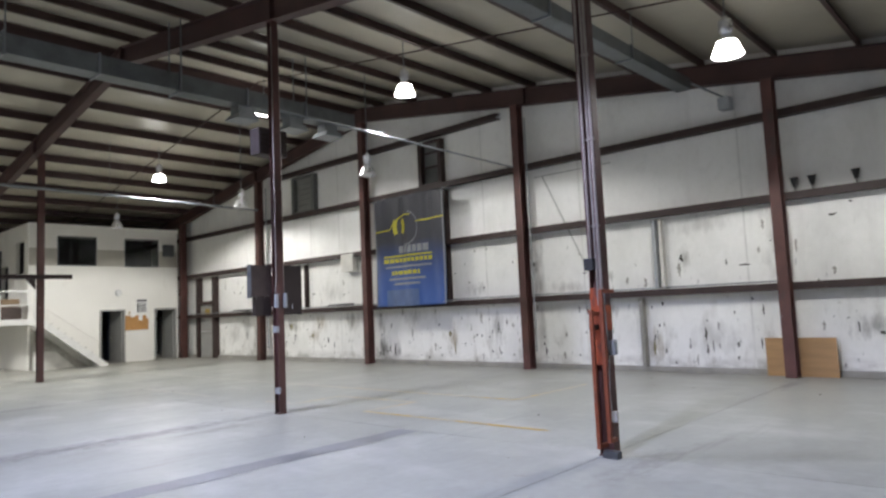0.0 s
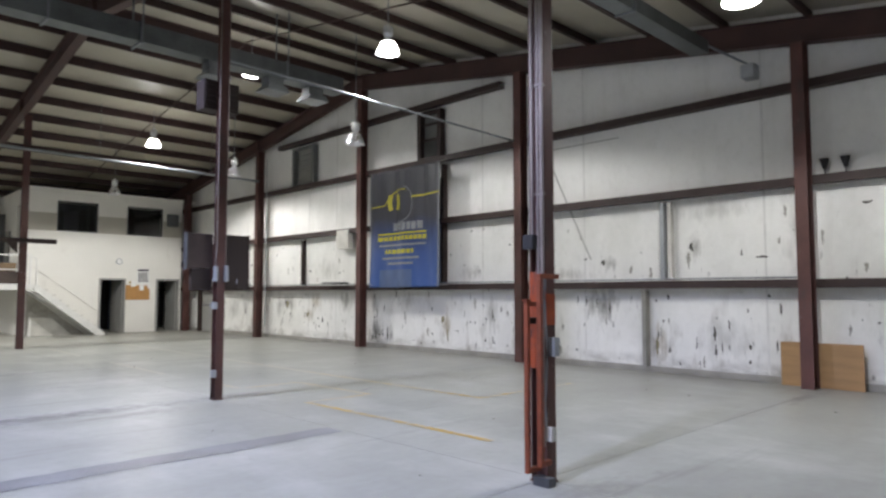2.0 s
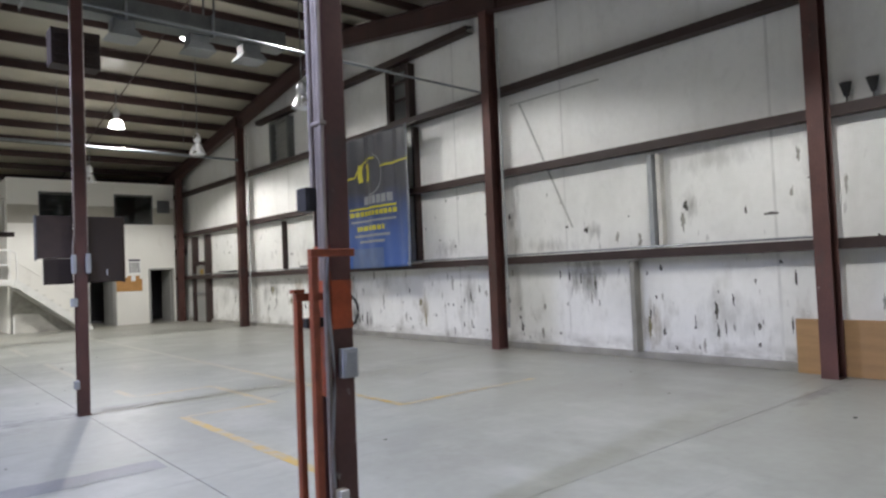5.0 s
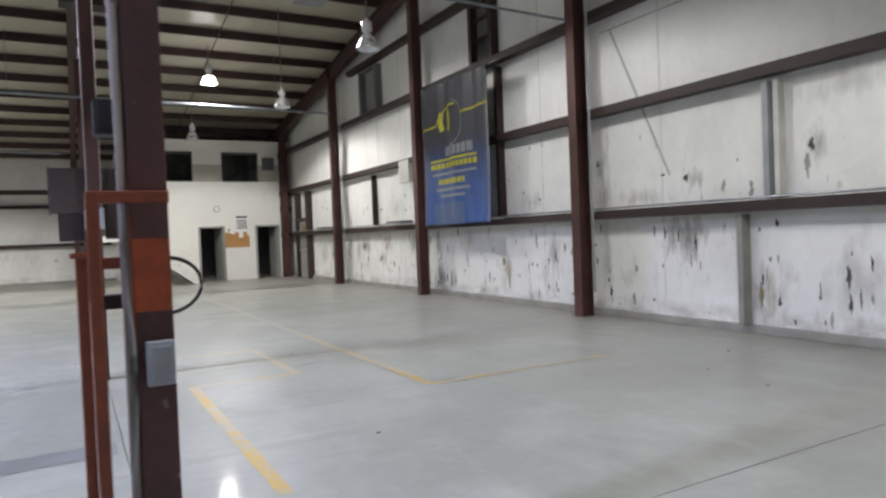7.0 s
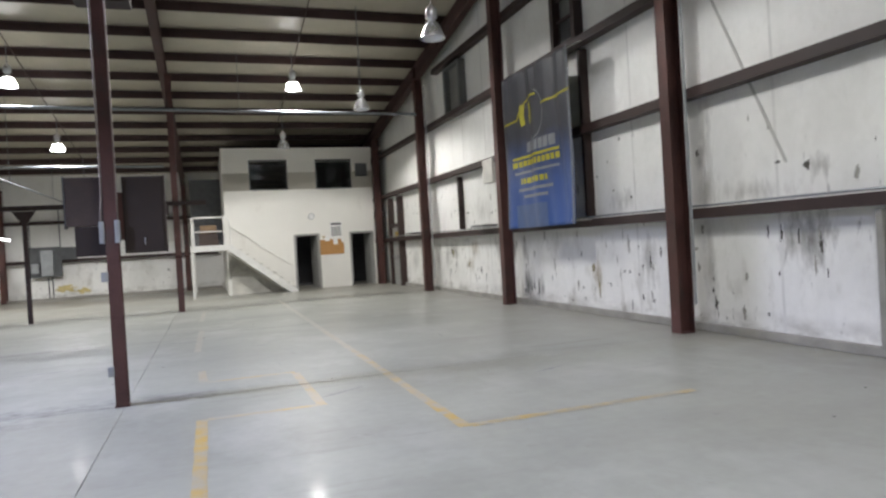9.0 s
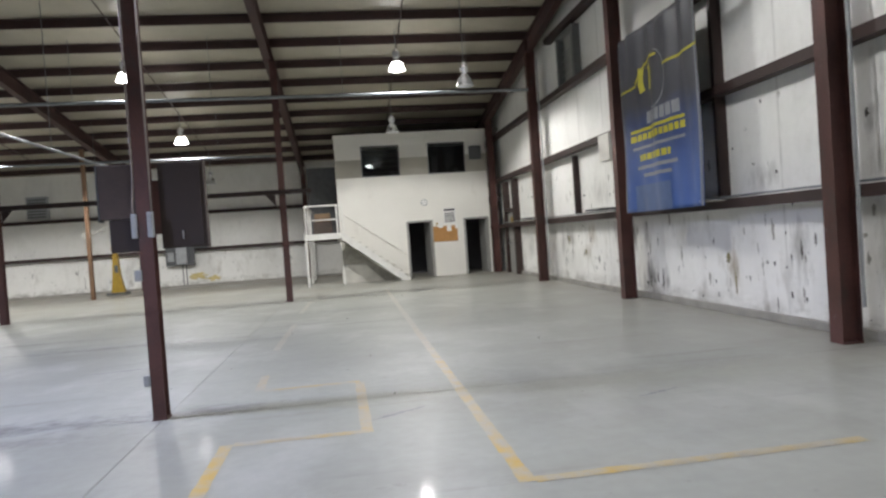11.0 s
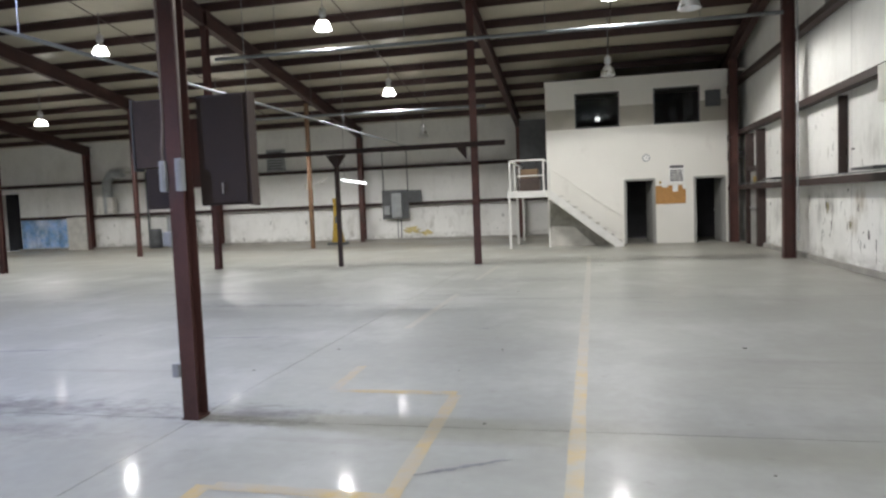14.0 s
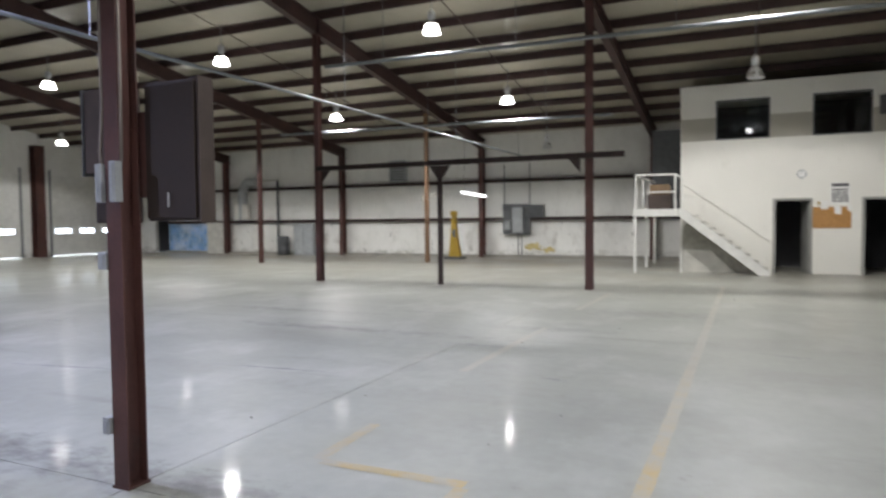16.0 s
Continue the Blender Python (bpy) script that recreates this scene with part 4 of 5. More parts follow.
for x in (-0.6, -3.05, -5.5):
    part("duct_section", B(x - 2.42, -0.30, 5.52, x, -0.02, 5.74, bevel=0.008), M_DUCT, o)
    part("flange", B(x - 2.45, -0.32, 5.50, x - 2.42, 0.0, 5.76), M_GALV, o)
    part("hanger_strap", B(x - 2.445, -0.33, 5.5, x - 2.43, -0.322, deck(-0.3)), M_GALV, o)
bm = bmesh.new()
rod(bm, (-6.9, 4.40, 5.05), (0.06, 4.46, 4.92), 0.022)
tagged(part("conduit_pipe", bm, M_GALV), "thin galvanised pipe from a hall column to the wall", "pipe")
o = thing("gas_pipe", (-11.57, 16, 4.0), "long pale pipe running under the rafters on hangers", "pipe")
bm = bmesh.new()
rod(bm, (-11.57, 4.5, 4.0), (-11.57, 28.1, 4.0), 0.03, 12)
part("pipe", bm, M_GALV, o)
for y in (7.5, 13.6, 19.6, 25.5):
    bm = bmesh.new()
    rod(bm, (-11.57, y, 4.02), (-11.57, y, deck(y) - 0.01), 0.008, 6)
    part("hanger_rod", bm, M_GALV, o)


def cross_pipe(x0, x1, y, z0, z1, r):
    o = thing("cross_pipe", ((x0 + x1) / 2, y, z0), "long dull galvanised pipe hung across the hall under the purlins", "pipe", "cross pipes")
    part("pipe", rod(bmesh.new(), (x0, y, z0), (x1, y, z1), r, 14), M_GALV, o)
    n = max(2, int((x1 - x0) / 3.4))
    for k in range(n):
        u = (k + 0.5) / n
        x, z = x0 + (x1 - x0) * u, z0 + (z1 - z0) * u
        part("hanger_rod", rod(bmesh.new(), (x, y, z + r), (x, y, deck(y) - 0.01), 0.006, 6), M_GALV, o)


cross_pipe(-13.6, 0.05, 15.86, 5.52, 5.37, 0.045)
cross_pipe(-19.5, -7.4, 21.6, 4.80, 4.66, 0.045)

# conduits running down the slope past the lamps
for x in (-3.62, -10.57, -17.1):
    o = thing("conduit_pipe", (x + 0.12, RIDGE_Y, under(RIDGE_Y)), "thin dark conduit following the roof slope", "pipe", "roof conduits")
    for s, ye in ((1, 25.5), (-1, -6.0)):
        bm = bmesh.new()
        rod(bm, (x + 0.12, RIDGE_Y, under(RIDGE_Y) + 0.42), (x + 0.12, ye, under(ye) + 0.42), 0.016, 8)
        part("run", bm, M_PURLIN, o)

# ---- hall columns' fittings ----
def column_box(name, b, material, label, cat, cover=True):
    o = thing(name, ((b[0] + b[3]) / 2, (b[1] + b[4]) / 2, b[2]), label, cat)
    part("case", B(*b, bevel=0.006), material, o)
    if cover:
        part("cover", B(b[0] + 0.012, b[1] - 0.006, b[2] + 0.015, b[3] - 0.012, b[1] + 0.001, b[5] - 0.015, bevel=0.003), material, o)
    return o


cabL = thing("hung_cabinet", (-7.3, 4.26, 1.53), "brown panelled cabinet hung behind a hall column", "cabinet")
part("body", B(-7.45, 4.21, 1.86, -7.08, 4.31, 2.36, bevel=0.006), M_BROWN_L, cabL)
part("lower_body", B(-7.38, 4.22, 1.55, -7.08, 4.31, 1.855, bevel=0.006), M_BROWN, cabL)
part("side_rail", B(-7.465, 4.20, 1.84, -7.452, 4.315, 2.37), M_DKGREY, cabL)
cabR = thing("hung_cabinet", (-6.7, 4.26, 1.55), "dark brown cabinet hung behind a hall column", "cabinet")
part("body", B(-6.92, 4.21, 1.56, -6.52, 4.31, 2.36, bevel=0.006), M_BROWN, cabR)
cab_door = part("door", B(-6.91, 4.19, 1.575, -6.535, 4.208, 2.345, bevel=0.004), M_BROWN, cabR)
part("side_rail", B(-6.518, 4.20, 1.55, -6.506, 4.315, 2.37), M_BROWN_L, cabR)
bm = bmesh.new()
rod(bm, (-6.72, 4.17, 1.64), (-6.72, 4.17, 1.72), 0.006, 8)
part("handle", bm, M_ALU, cab_door)
part("hanger", B(-7.10, 4.215, 1.7, -6.90, 4.26, 2.2), M_STEEL, cabR)
column_box("switch_box", (-7.13, 4.02, 1.67, -7.083, 4.08, 1.89), M_GREY, "grey switch box beside a hall column", "switch box")
column_box("switch_box", (-6.985, 3.995, 1.67, -6.935, 4.048, 1.90), M_GREY, "pale grey switch box on a hall column", "switch box")
column_box("outlet_box", (-7.13, 4.02, 0.32, -7.075, 4.10, 0.42), M_GREY, "small grey outlet box low on a hall column", "outlet box")
column_box("outlet_box", (-7.14, 4.03, 1.28, -7.075, 4.12, 1.38), M_GREY, "small grey outlet box on a hall column", "outlet box")
for pts, r in ((((-7.112, 4.05, 1.89), (-7.112, 4.05, 1.97), (-7.098, 4.052, 2.12), (-7.094, 4.055, 2.22), (-7.094, 4.055, 6.3)), 0.011), (((-6.957, 4.062, 1.90), (-6.954, 4.065, 2.4), (-6.954, 4.065, 6.3)), 0.009)):
    bm = tube(bmesh.new(), [Vector(p) for p in pts], r, 10)
    tagged(part("conduit_pipe", bm, M_COND), "dusty galvanised conduit up a hall column", "pipe")
for z in (2.5, 3.4, 4.3, 5.2):
    tagged(part("pipe_strap", B(-7.107, 4.04, z, -7.078, 4.07, z + 0.02, bevel=0.003), M_COND), "small steel strap holding conduits to the column", "strap", "conduit straps")

# the orange-painted column
o = thing("orange_band", (-7.02, -1.66, 0.02), "worn orange paint on the foot of a steel column", "paint band")
part("south_patch", B(-7.099, -1.744, 1.25, -6.981, -1.7402, 1.50), M_ORANGE, o)
part("west_film", B(-7.1045, -1.740, 0.9, -7.1005, -1.580, 1.68), M_ORANGE, o)
o = thing("guard_pipe", (-7.2, -1.7, 0), "rusty orange square-tube guard frame beside the column", "guard frame")
part("upright", B(-7.27, -1.685, 0.14, -7.235, -1.645, 1.40, bevel=0.005), M_ORANGE_D, o)
part("upright", B(-7.235, -1.785, 0.20, -7.195, -1.745, 1.62, bevel=0.005), M_ORANGE_D, o)
part("top_rail", B(-7.27, -1.685, 1.40, -7.105, -1.645, 1.44, bevel=0.005), M_ORANGE_D, o)
part("top_rail", B(-7.235, -1.785, 1.62, -6.98, -1.745, 1.66, bevel=0.005), M_ORANGE_D, o)
part("foot_rail", B(-7.27, -1.685, 0.10, -7.105, -1.645, 0.14, bevel=0.005), M_ORANGE_D, o)
part("foot_rail", B(-7.235, -1.785, 0.16, -7.10, -1.745, 0.20, bevel=0.005), M_ORANGE_D, o)
part("rail_cap", B(-7.285, -1.69, 1.441, -7.225, -1.64, 1.46, bevel=0.004), M_ORANGE_D, o)
part("foot_bracket", B(-7.19, -1.82, 0.0, -7.10, -1.66, 0.07, bevel=0.005), M_DKGREY, o)
column_box("disconnect_box", (-7.195, -1.68, 1.86, -7.125, -1.58, 1.98), M_BLACK, "dark grey electrical box on the orange column", "electrical box")
column_box("outlet_box", (-7.075, -1.79, 1.0, -6.985, -1.742, 1.15), M_GREY, "grey outlet box on the orange column", "outlet box")
column_box("small_bracket", (-7.2, -1.66, 1.26, -7.08, -1.60, 1.31), M_BLACK, "small black bracket on the orange column", "bracket", False)
for yy, r, z0 in ((-1.725, 0.016, 0.3), (-1.685, 0.013, 1.5), (-1.625, 0.014, 1.98)):
    bm = bmesh.new()
    rod(bm, (-7.122, yy, z0), (-7.122, yy, 5.4), r, 10)
    tagged(part("conduit_pipe", bm, M_COND), "dusty conduit strapped up the orange column", "pipe")
for z in (2.3, 3.2, 4.1, 5.0):
    tagged(part("pipe_strap", B(-7.142, -1.75, z, -7.101, -1.66, z + 0.02, bevel=0.003), M_COND), "small steel strap holding conduits to the column", "strap", "conduit straps")

bm = bmesh.new()
loop = [Vector((-6.99 + 0.13 * math.sin(math.pi * k / 14), -1.66 + 0.05 * math.sin(math.pi * k / 14), 1.33 + 0.10 * math.cos(math.pi * k / 14))) for k in range(15)]
tube(bm, loop, 0.007)
tagged(part("cable", bm, M_BLACK), "thin black cable looped beside the orange column", "cable")

bm = bmesh.new()
hose = [Vector((-7.118 - 0.012 * math.sin(k * 0.9), -1.752, 1.66 - 0.12 * k)) for k in range(11)]
tube(bm, hose, 0.007)
tagged(part("hose", bm, M_GREY), "grey flexible conduit hanging down the orange column", "hose")
column_box("outlet_box", (-7.12, -1.80, 0.34, -7.07, -1.742, 0.45), M_OFFWHITE, "small pale outlet box at the orange column foot", "outlet box", False)

# ---- monorail beam and short post ----
o = thing("monorail_beam", (-10.4, 16.06, 2.9), "dark steel crane rail carried on short posts", "crane rail")
prof = [(0, -0.05, 0), (0, 0.05, 0), (0, 0.05, 0.012), (0, 0.006, 0.012), (0, 0.006, 0.108), (0, 0.05, 0.108), (0, 0.05, 0.12), (0, -0.05, 0.12), (0, -0.05, 0.108), (0, -0.006, 0.108), (0, -0.006, 0.012), (0, -0.05, 0.012)]
part("beam", prism(bmesh.new(), prof, (-14.0, 15.92, 2.88), (-6.1, 15.92, 2.88)), M_GIRT, o)
for x in (-13.8, -7.05):
    bm = bmesh.new()
    prism(bm, [(0, 0, 0), (0.25, 0, 0.0), (0, 0, -0.3)] if x < -10 else [(0, 0, 0), (-0.25, 0, 0.0), (0, 0, -0.3)], (x, 15.90, 2.875), (x, 15.94, 2.875))
    part("gusset", bm, M_GIRT, o)
o = thing("rail_post", (-10.45, 15.98, 0), "short dark steel post with gussets under the crane rail", "post")
part("shaft", B(-10.50, 15.93, 0.012, -10.40, 16.03, 2.87, bevel=0.006), M_GIRT, o)
part("base_plate", B(-10.58, 15.85, 0, -10.32, 16.11, 0.012), M_OFFWHITE, o)
for s in (-1, 1):
    bm = bmesh.new()
    prism(bm, [(0, 0, 0), (s * 0.22, 0, 0), (0, 0, -0.32)], (-10.45 + s * 0.05, 15.96, 2.87), (-10.45 + s * 0.05, 16.0, 2.87))
    part("gusset", bm, M_GIRT, o)

# ---- office front fittings ----
o = thing("wall_clock", (-2.38, OY - 0.03, 2.7), "small round white wall clock on the office front", "clock")
bm = bmesh.new()
rod(bm, (-2.38, OY - 0.004, 2.72), (-2.38, OY - 0.04, 2.72), 0.12, 28)
part("case", bm, M_GREY, o)
bm = bmesh.new()
rod(bm, (-2.38, OY - 0.04, 2.72), (-2.38, OY - 0.044, 2.72), 0.09, 28)
part("face", bm, M_PAPER, o)
part("hour_hand", B(-2.385, OY - 0.047, 2.72, -2.375, OY - 0.0445, 2.77), M_INK, o)
part("minute_hand", B(-2.38, OY - 0.05, 2.716, -2.31, OY - 0.0475, 2.724), M_INK, o)
o = thing("cork_board", (-1.65, OY, 1.25), "brown cork notice board with pinned papers", "notice board")
part("cork", B(-2.11, OY - 0.025, 1.25, -1.21, OY - 0.003, 1.82), M_CORK, o)
for x0, z0, x1, z1, m in ((-1.92, 1.76, -1.74, 1.99, M_PAPER), (-1.60, 1.62, -1.44, 1.84, M_PAPER), (-2.0, 1.88, -1.93, 1.96, M_YELLOW), (-1.30, 1.70, -1.20, 1.86, M_PAPER), (-1.14, 1.55, -1.06, 1.62, M_PAPER)):
    tagged(part("pinned_paper", B(x0, OY - 0.034, z0, x1, OY - 0.028, z1), m), "small sheet of paper pinned by the cork board", "paper", "pinned papers")
o = thing("safety_sign", (-1.47, OY, 1.9), "white printed sign with dark lines above the cork board", "sign")
part("sheet", B(-1.70, OY - 0.018, 1.88, -1.24, OY - 0.004, 2.46), M_PAPER, o)
part("heading_bar", B(-1.67, OY - 0.021, 2.36, -1.27, OY - 0.019, 2.44), M_INK, o)
random.seed(6)
for k in range(5):
    x = -1.66
    while x < -1.30:
        w = random.uniform(0.05, 0.14)
        part("text_bar", B(x, OY - 0.021, 1.95 + k * 0.075, min(x + w, -1.28), OY - 0.019, 1.95 + k * 0.075 + 0.05), M_INK, o)
        x += w + 0.02
o = thing("wall_speaker", (-0.38, OY, 4.19), "dark grey louvred box fan high on the office front", "vent box")
part("case", B(-0.60, OY - 0.16, 4.20, -0.17, OY - 0.003, 4.68, bevel=0.01), M_DKGREY, o)
for k in range(6):
    part("slat", B(-0.57, OY - 0.175, 4.25 + k * 0.07, -0.20, OY - 0.162, 4.285 + k * 0.07), M_DKGREY, o)
for a, b in ((OX0 + 0.01, -4.565), (-3.165, -2.135), (-0.745, OX1 - 0.01)):
    structure("office_band", B(a, OY - 0.004, 3.76, b, OY - 0.0015, 4.40), M_BAND, "greyed paint band across the upper office front", "paint band")
structure("office_ledge", B(OX0, OY - 0.012, 2.34, -2.55, OY - 0.002, 2.375), M_OFFICE, "thin painted joint strip on the office front", "trim")
structure("office_ledge", B(-2.2, OY - 0.012, 2.62, OX1 - 0.1, OY - 0.002, 2.645), M_OFFICE, "thin painted joint strip on the office front", "trim")

# ---- stair and landing ----
st = thing("stair", (-4.3, 21.4, 0), "white painted steel stair against the office front", "stairs")
SX0, SX1, SZ, SY0, SY1 = -5.45, -3.2, 1.82, 20.98, 21.93
for y in (SY0, SY1 - 0.05):
    bm = bmesh.new()
    prism(bm, [(SX0, 0, SZ - 0.22), (SX0, 0, SZ), (SX0 + 0.08, 0, SZ), (SX1 + 0.05, 0, 0.08), (SX1 + 0.05, 0, 0), (SX1 - 0.22, 0, 0)], (0, y, 0), (0, y + 0.045, 0))
    part("stringer", bm, M_WHITE, st)
for k in range(1, 10):
    z = SZ * k / 10
    x = SX1 - (SX1 - SX0) * k / 10
    part("tread", B(x - 0.02, SY0 + 0.046, z - 0.035, x + 0.23, SY1 - 0.052, z), M_OFFWHITE, st)
bm = bmesh.new()
rod(bm, (SX0, OY - 0.04, SZ + 0.75), (SX1 + 0.1, OY - 0.04, 0.85), 0.012)
part("wall_handrail", bm, M_OFFICE, st)
for u in (0.15, 0.5, 0.85):
    x, z = SX0 + (SX1 + 0.1 - SX0) * u, SZ + 0.75 + (0.85 - SZ - 0.75) * u
    part("rail_bracket", rod(bmesh.new(), (x, OY - 0.04, z), (x, OY - 0.001, z - 0.04), 0.008, 6), M_OFFICE, st)
la = thing("landing", (-6.08, 22.5, 1.6), "white steel landing with a railing beside the office", "landing")
part("deck", B(-6.70, SY0, 1.62, -5.47, 25.6, 1.82, bevel=0.006), M_WHITE, la)
for y in (SY0 + 0.05, 23.4, 25.5):
    part("post", B(-6.69, y, 0, -6.61, y + 0.08, 1.615, bevel=0.004), M_WHITE, la)
for x, y in ((-6.64, SY0 + 0.03), (-5.58, SY0 + 0.03), (-6.64, 22.4), (-6.64, 24.0), (-6.64, 25.5)):
    part("rail_post", B(x, y, 1.82, x + 0.05, y + 0.05, 2.76, bevel=0.004), M_WHITE, la)
part("top_rail", B(-6.64, SY0 + 0.025, 2.76, -5.53, SY0 + 0.085, 2.81, bevel=0.006), M_WHITE, la)
part("mid_rail", B(-6.585, SY0 + 0.04, 2.28, -5.585, SY0 + 0.07, 2.32, bevel=0.004), M_WHITE, la)
part("top_rail", B(-6.645, SY0 + 0.09, 2.76, -6.585, 25.56, 2.81, bevel=0.006), M_WHITE, la)
bm = bmesh.new()
rod(bm, (-5.55, SY0 + 0.055, 2.78), (-5.38, SY0 + 0.055, 2.68), 0.024)
rod(bm, (-5.38, SY0 + 0.055, 2.68), (-5.36, SY0 + 0.055, 1.80), 0.02)
part("end_rail", bm, M_WHITE, la)
M_CARTON = mat("brown_cardboard", (0.22, 0.15, 0.09), 0.8, var=0.2, scale=4, bump=0.05)
o = thing("cardboard_box", (-6.1, 22.0, 1.82), "brown cardboard cartons stacked on the landing", "carton")
part("carton", B(-6.40, 21.8, 1.82, -5.75, 22.3, 2.25, bevel=0.008), M_BROWN_L, o)
part("carton", B(-6.35, 21.85, 2.255, -5.80, 22.25, 2.55, bevel=0.008), M_CARTON, o)
o = thing("dark_curtain", (-5.9, 24.3, 1.82), "dark green board closing the space behind the landing", "board")
part("board", B(-6.70, 25.2, 1.84, -5.52, 25.26, 4.55, bevel=0.004), M_DKGREY, o)
o = thing("leaning_board", (-4.8, 21.9, 0), "grubby pale board under the stair", "board")
bm = bmesh.new()
prism(bm, [(-5.42, 0, 0), (-4.0, 0, 0), (-4.65, 0, 0.62), (-5.38, 0, 0.66)], (0, 21.80, 0), (0, 21.84, 0))
part("panel", bm, M_OFFWHITE, o)
# Added grey triangle: the office wall's shadow and dirt below the stair.
bm = bmesh.new()
prism(bm, [(-5.44, 0, 0), (-3.50, 0, 0), (-5.44, 0, 1.52)], (0, 21.945, 0), (0, 21.975, 0))
part("shade_panel", bm, M_STAIN_SHADE, o, "grey sheet standing in for the shadowed, dirty wall under the stair")
part("leg", B(-5.46, 21.4, 0, -5.40, 21.46, 0.6, bevel=0.004), M_WHITE, o)

# ---- far wall ----
FY = 28.04
pn = thing("electrical_panel", (-12.3, FY, 0.95), "grey electrical panels on a dark backboard with conduits", "electrical panel")
part("backboard", B(-13.08, FY - 0.05, 0.96, -11.87, FY - 0.003, 2.22, bevel=0.004), M_DKGREY, pn)
bb = part("breaker_box", B(-12.62, FY - 0.20, 1.02, -12.17, FY - 0.052, 2.08, bevel=0.01), M_GREY, pn)
part("breaker_door", B(-12.59, FY - 0.212, 1.06, -12.20, FY - 0.201, 2.04, bevel=0.004), M_GREY, bb)
part("switch_box", B(-12.98, FY - 0.17, 1.15, -12.72, FY - 0.052, 1.55, bevel=0.008), M_GREY, pn)
part("side_box", B(-11.86, FY - 0.14, 1.66, -11.30, FY - 0.003, 2.18, bevel=0.008), M_DKGREY, pn)
for x, z0, z1 in ((-13.0, 2.22, 3.9), (-11.9, 2.22, 3.9), (-12.4, 0.1, 1.02), (-12.25, 0.1, 1.02)):
    part("conduit", rod(bmesh.new(), (x, FY - 0.06, z0), (x, FY - 0.06, z1), 0.022, 8), M_DKGREY, pn)
bm = bmesh.new()
for k, (x, z, w, h) in enumerate(((-11.9, 0.45, 1.6, 0.5), (-11.2, 0.3, 1.0, 0.35))):
    n0 = len(bm.verts)
    blot(bm, x, z, w, h, 0, seed=500 + k)
    bm.verts.ensure_lookup_table()
    for v in bm.verts[n0:]:
        v.co = Vector((v.co.y, NORTH - 0.004, v.co.z))
tagged(part("wall_stains", bm, mat("yellow_stain", (0.62, 0.52, 0.24), 0.7, var=0.3, scale=5, bump=0.05)), "yellow spill stain on the far wall", "stains", kind="stuff")
o = thing("wall_vent", (-18.1, 28.2, 3.3), "grey louvred vent box on the far wall", "vent")
part("case", B(-18.54, 28.05, 3.33, -17.7, NORTH, 4.3, bevel=0.01), M_GREY, o)
for k in range(7):
    part("slat", B(-18.48, 28.03, 3.42 + k * 0.12, -17.76, 28.048, 3.47 + k * 0.12), M_DKGREY, o)
o = thing("timber_post", (-14.75, 24.1, 0), "brown timber post with a cross arm in the hall", "post")
part("shaft", B(-14.82, 24.05, 0.0, -14.68, 24.19, under(24.1) + 0.4, bevel=0.006), M_WOOD, o)
bm = bmesh.new()
rod(bm, (-14.7, 24.1, 2.35), (-14.0, 24.0, 2.75), 0.025)
part("arm", bm, M_OFFWHITE, o)
part("arm", rod(bmesh.new(), (-14.7, 24.1, 2.55), (-14.1, 24.05, 2.5), 0.02), M_OFFWHITE, o)
part("switch_box", B(-14.92, 23.98, 2.3, -14.825, 24.1, 2.5, bevel=0.005), M_OFFWHITE, o)
o = thing("yellow_stand", (-14.55, 26.3, 0), "tall yellow steel machine stand by the far wall", "machine stand")
part("base", B(-14.95, 26.05, 0, -14.2, 26.6, 0.10, bevel=0.01), M_DKGREY, o)
bm = bmesh.new()
prism(bm, [(-14.8, 0, 0.1), (-14.3, 0, 0.1), (-14.42, 0, 0.75), (-14.52, 0, 1.75), (-14.66, 0, 1.75), (-14.72, 0, 0.75)], (0, 26.2, 0), (0, 26.42, 0))
part("body", bm, M_YELLOW, o)
part("head", B(-14.68, 26.15, 1.751, -14.48, 26.45, 1.95, bevel=0.015), M_YELLOW, o)
part("control_box", B(-14.6, 26.12, 0.9, -14.47, 26.195, 1.2, bevel=0.008), M_DKGREY, o)
o = thing("strip_light", (-14.0, 27.0, 2.7), "lit white fluorescent fitting hung near the far wall", "strip light")
bm = bmesh.new()
rod(bm, (-0.6, 0, 0), (0.6, 0, 0), 0.045, 12)
bmesh.ops.transform(bm, matrix=pose(-14.0, 27.0, 2.64, 0, 10, -10), verts=bm.verts)
part("tube", bm, M_TUBE, o)
for s in (-0.4, 0.4):
    part("hanger_rod", rod(bmesh.new(), (-14.0 + s, 27.0, 2.66 - s * 0.17), (-14.0 + s, 27.0, deck(27.0) - 0.01), 0.006, 6), M_DKGREY, o)
o = thing("steel_cabinet", (-22.9, 27.7, 0), "pale grey steel cabinet by the far wall", "cabinet")
part("body", B(-23.5, 27.5, 0, -22.35, 27.98, 1.5, bevel=0.012), M_GREY, o)
part("door", B(-23.46, 27.482, 0.08, -22.94, 27.498, 1.46, bevel=0.004), M_GREY, o)
part("door", B(-22.91, 27.482, 0.08, -22.39, 27.498, 1.46, bevel=0.004), M_GREY, o)
o = thing("grey_machine", (-24.2, 27.6, 0), "dark grey drum and pipes by the far wall", "drum")
bm = bmesh.new()
revolve(bm, [(0.0, 0.0), (0.28, 0.0), (0.29, 0.3), (0.28, 0.32), (0.28, 0.6), (0.29, 0.62), (0.28, 0.88), (0.26, 0.9), (0.0, 0.9)], 22, (-24.2, 27.6, 0))
part("drum", bm, M_DKGREY, o)
o = thing("wall_ductwork", (-26.5, 28.0, 2.0), "grey bent fan duct and box on the far wall", "duct")
bm = bmesh.new()
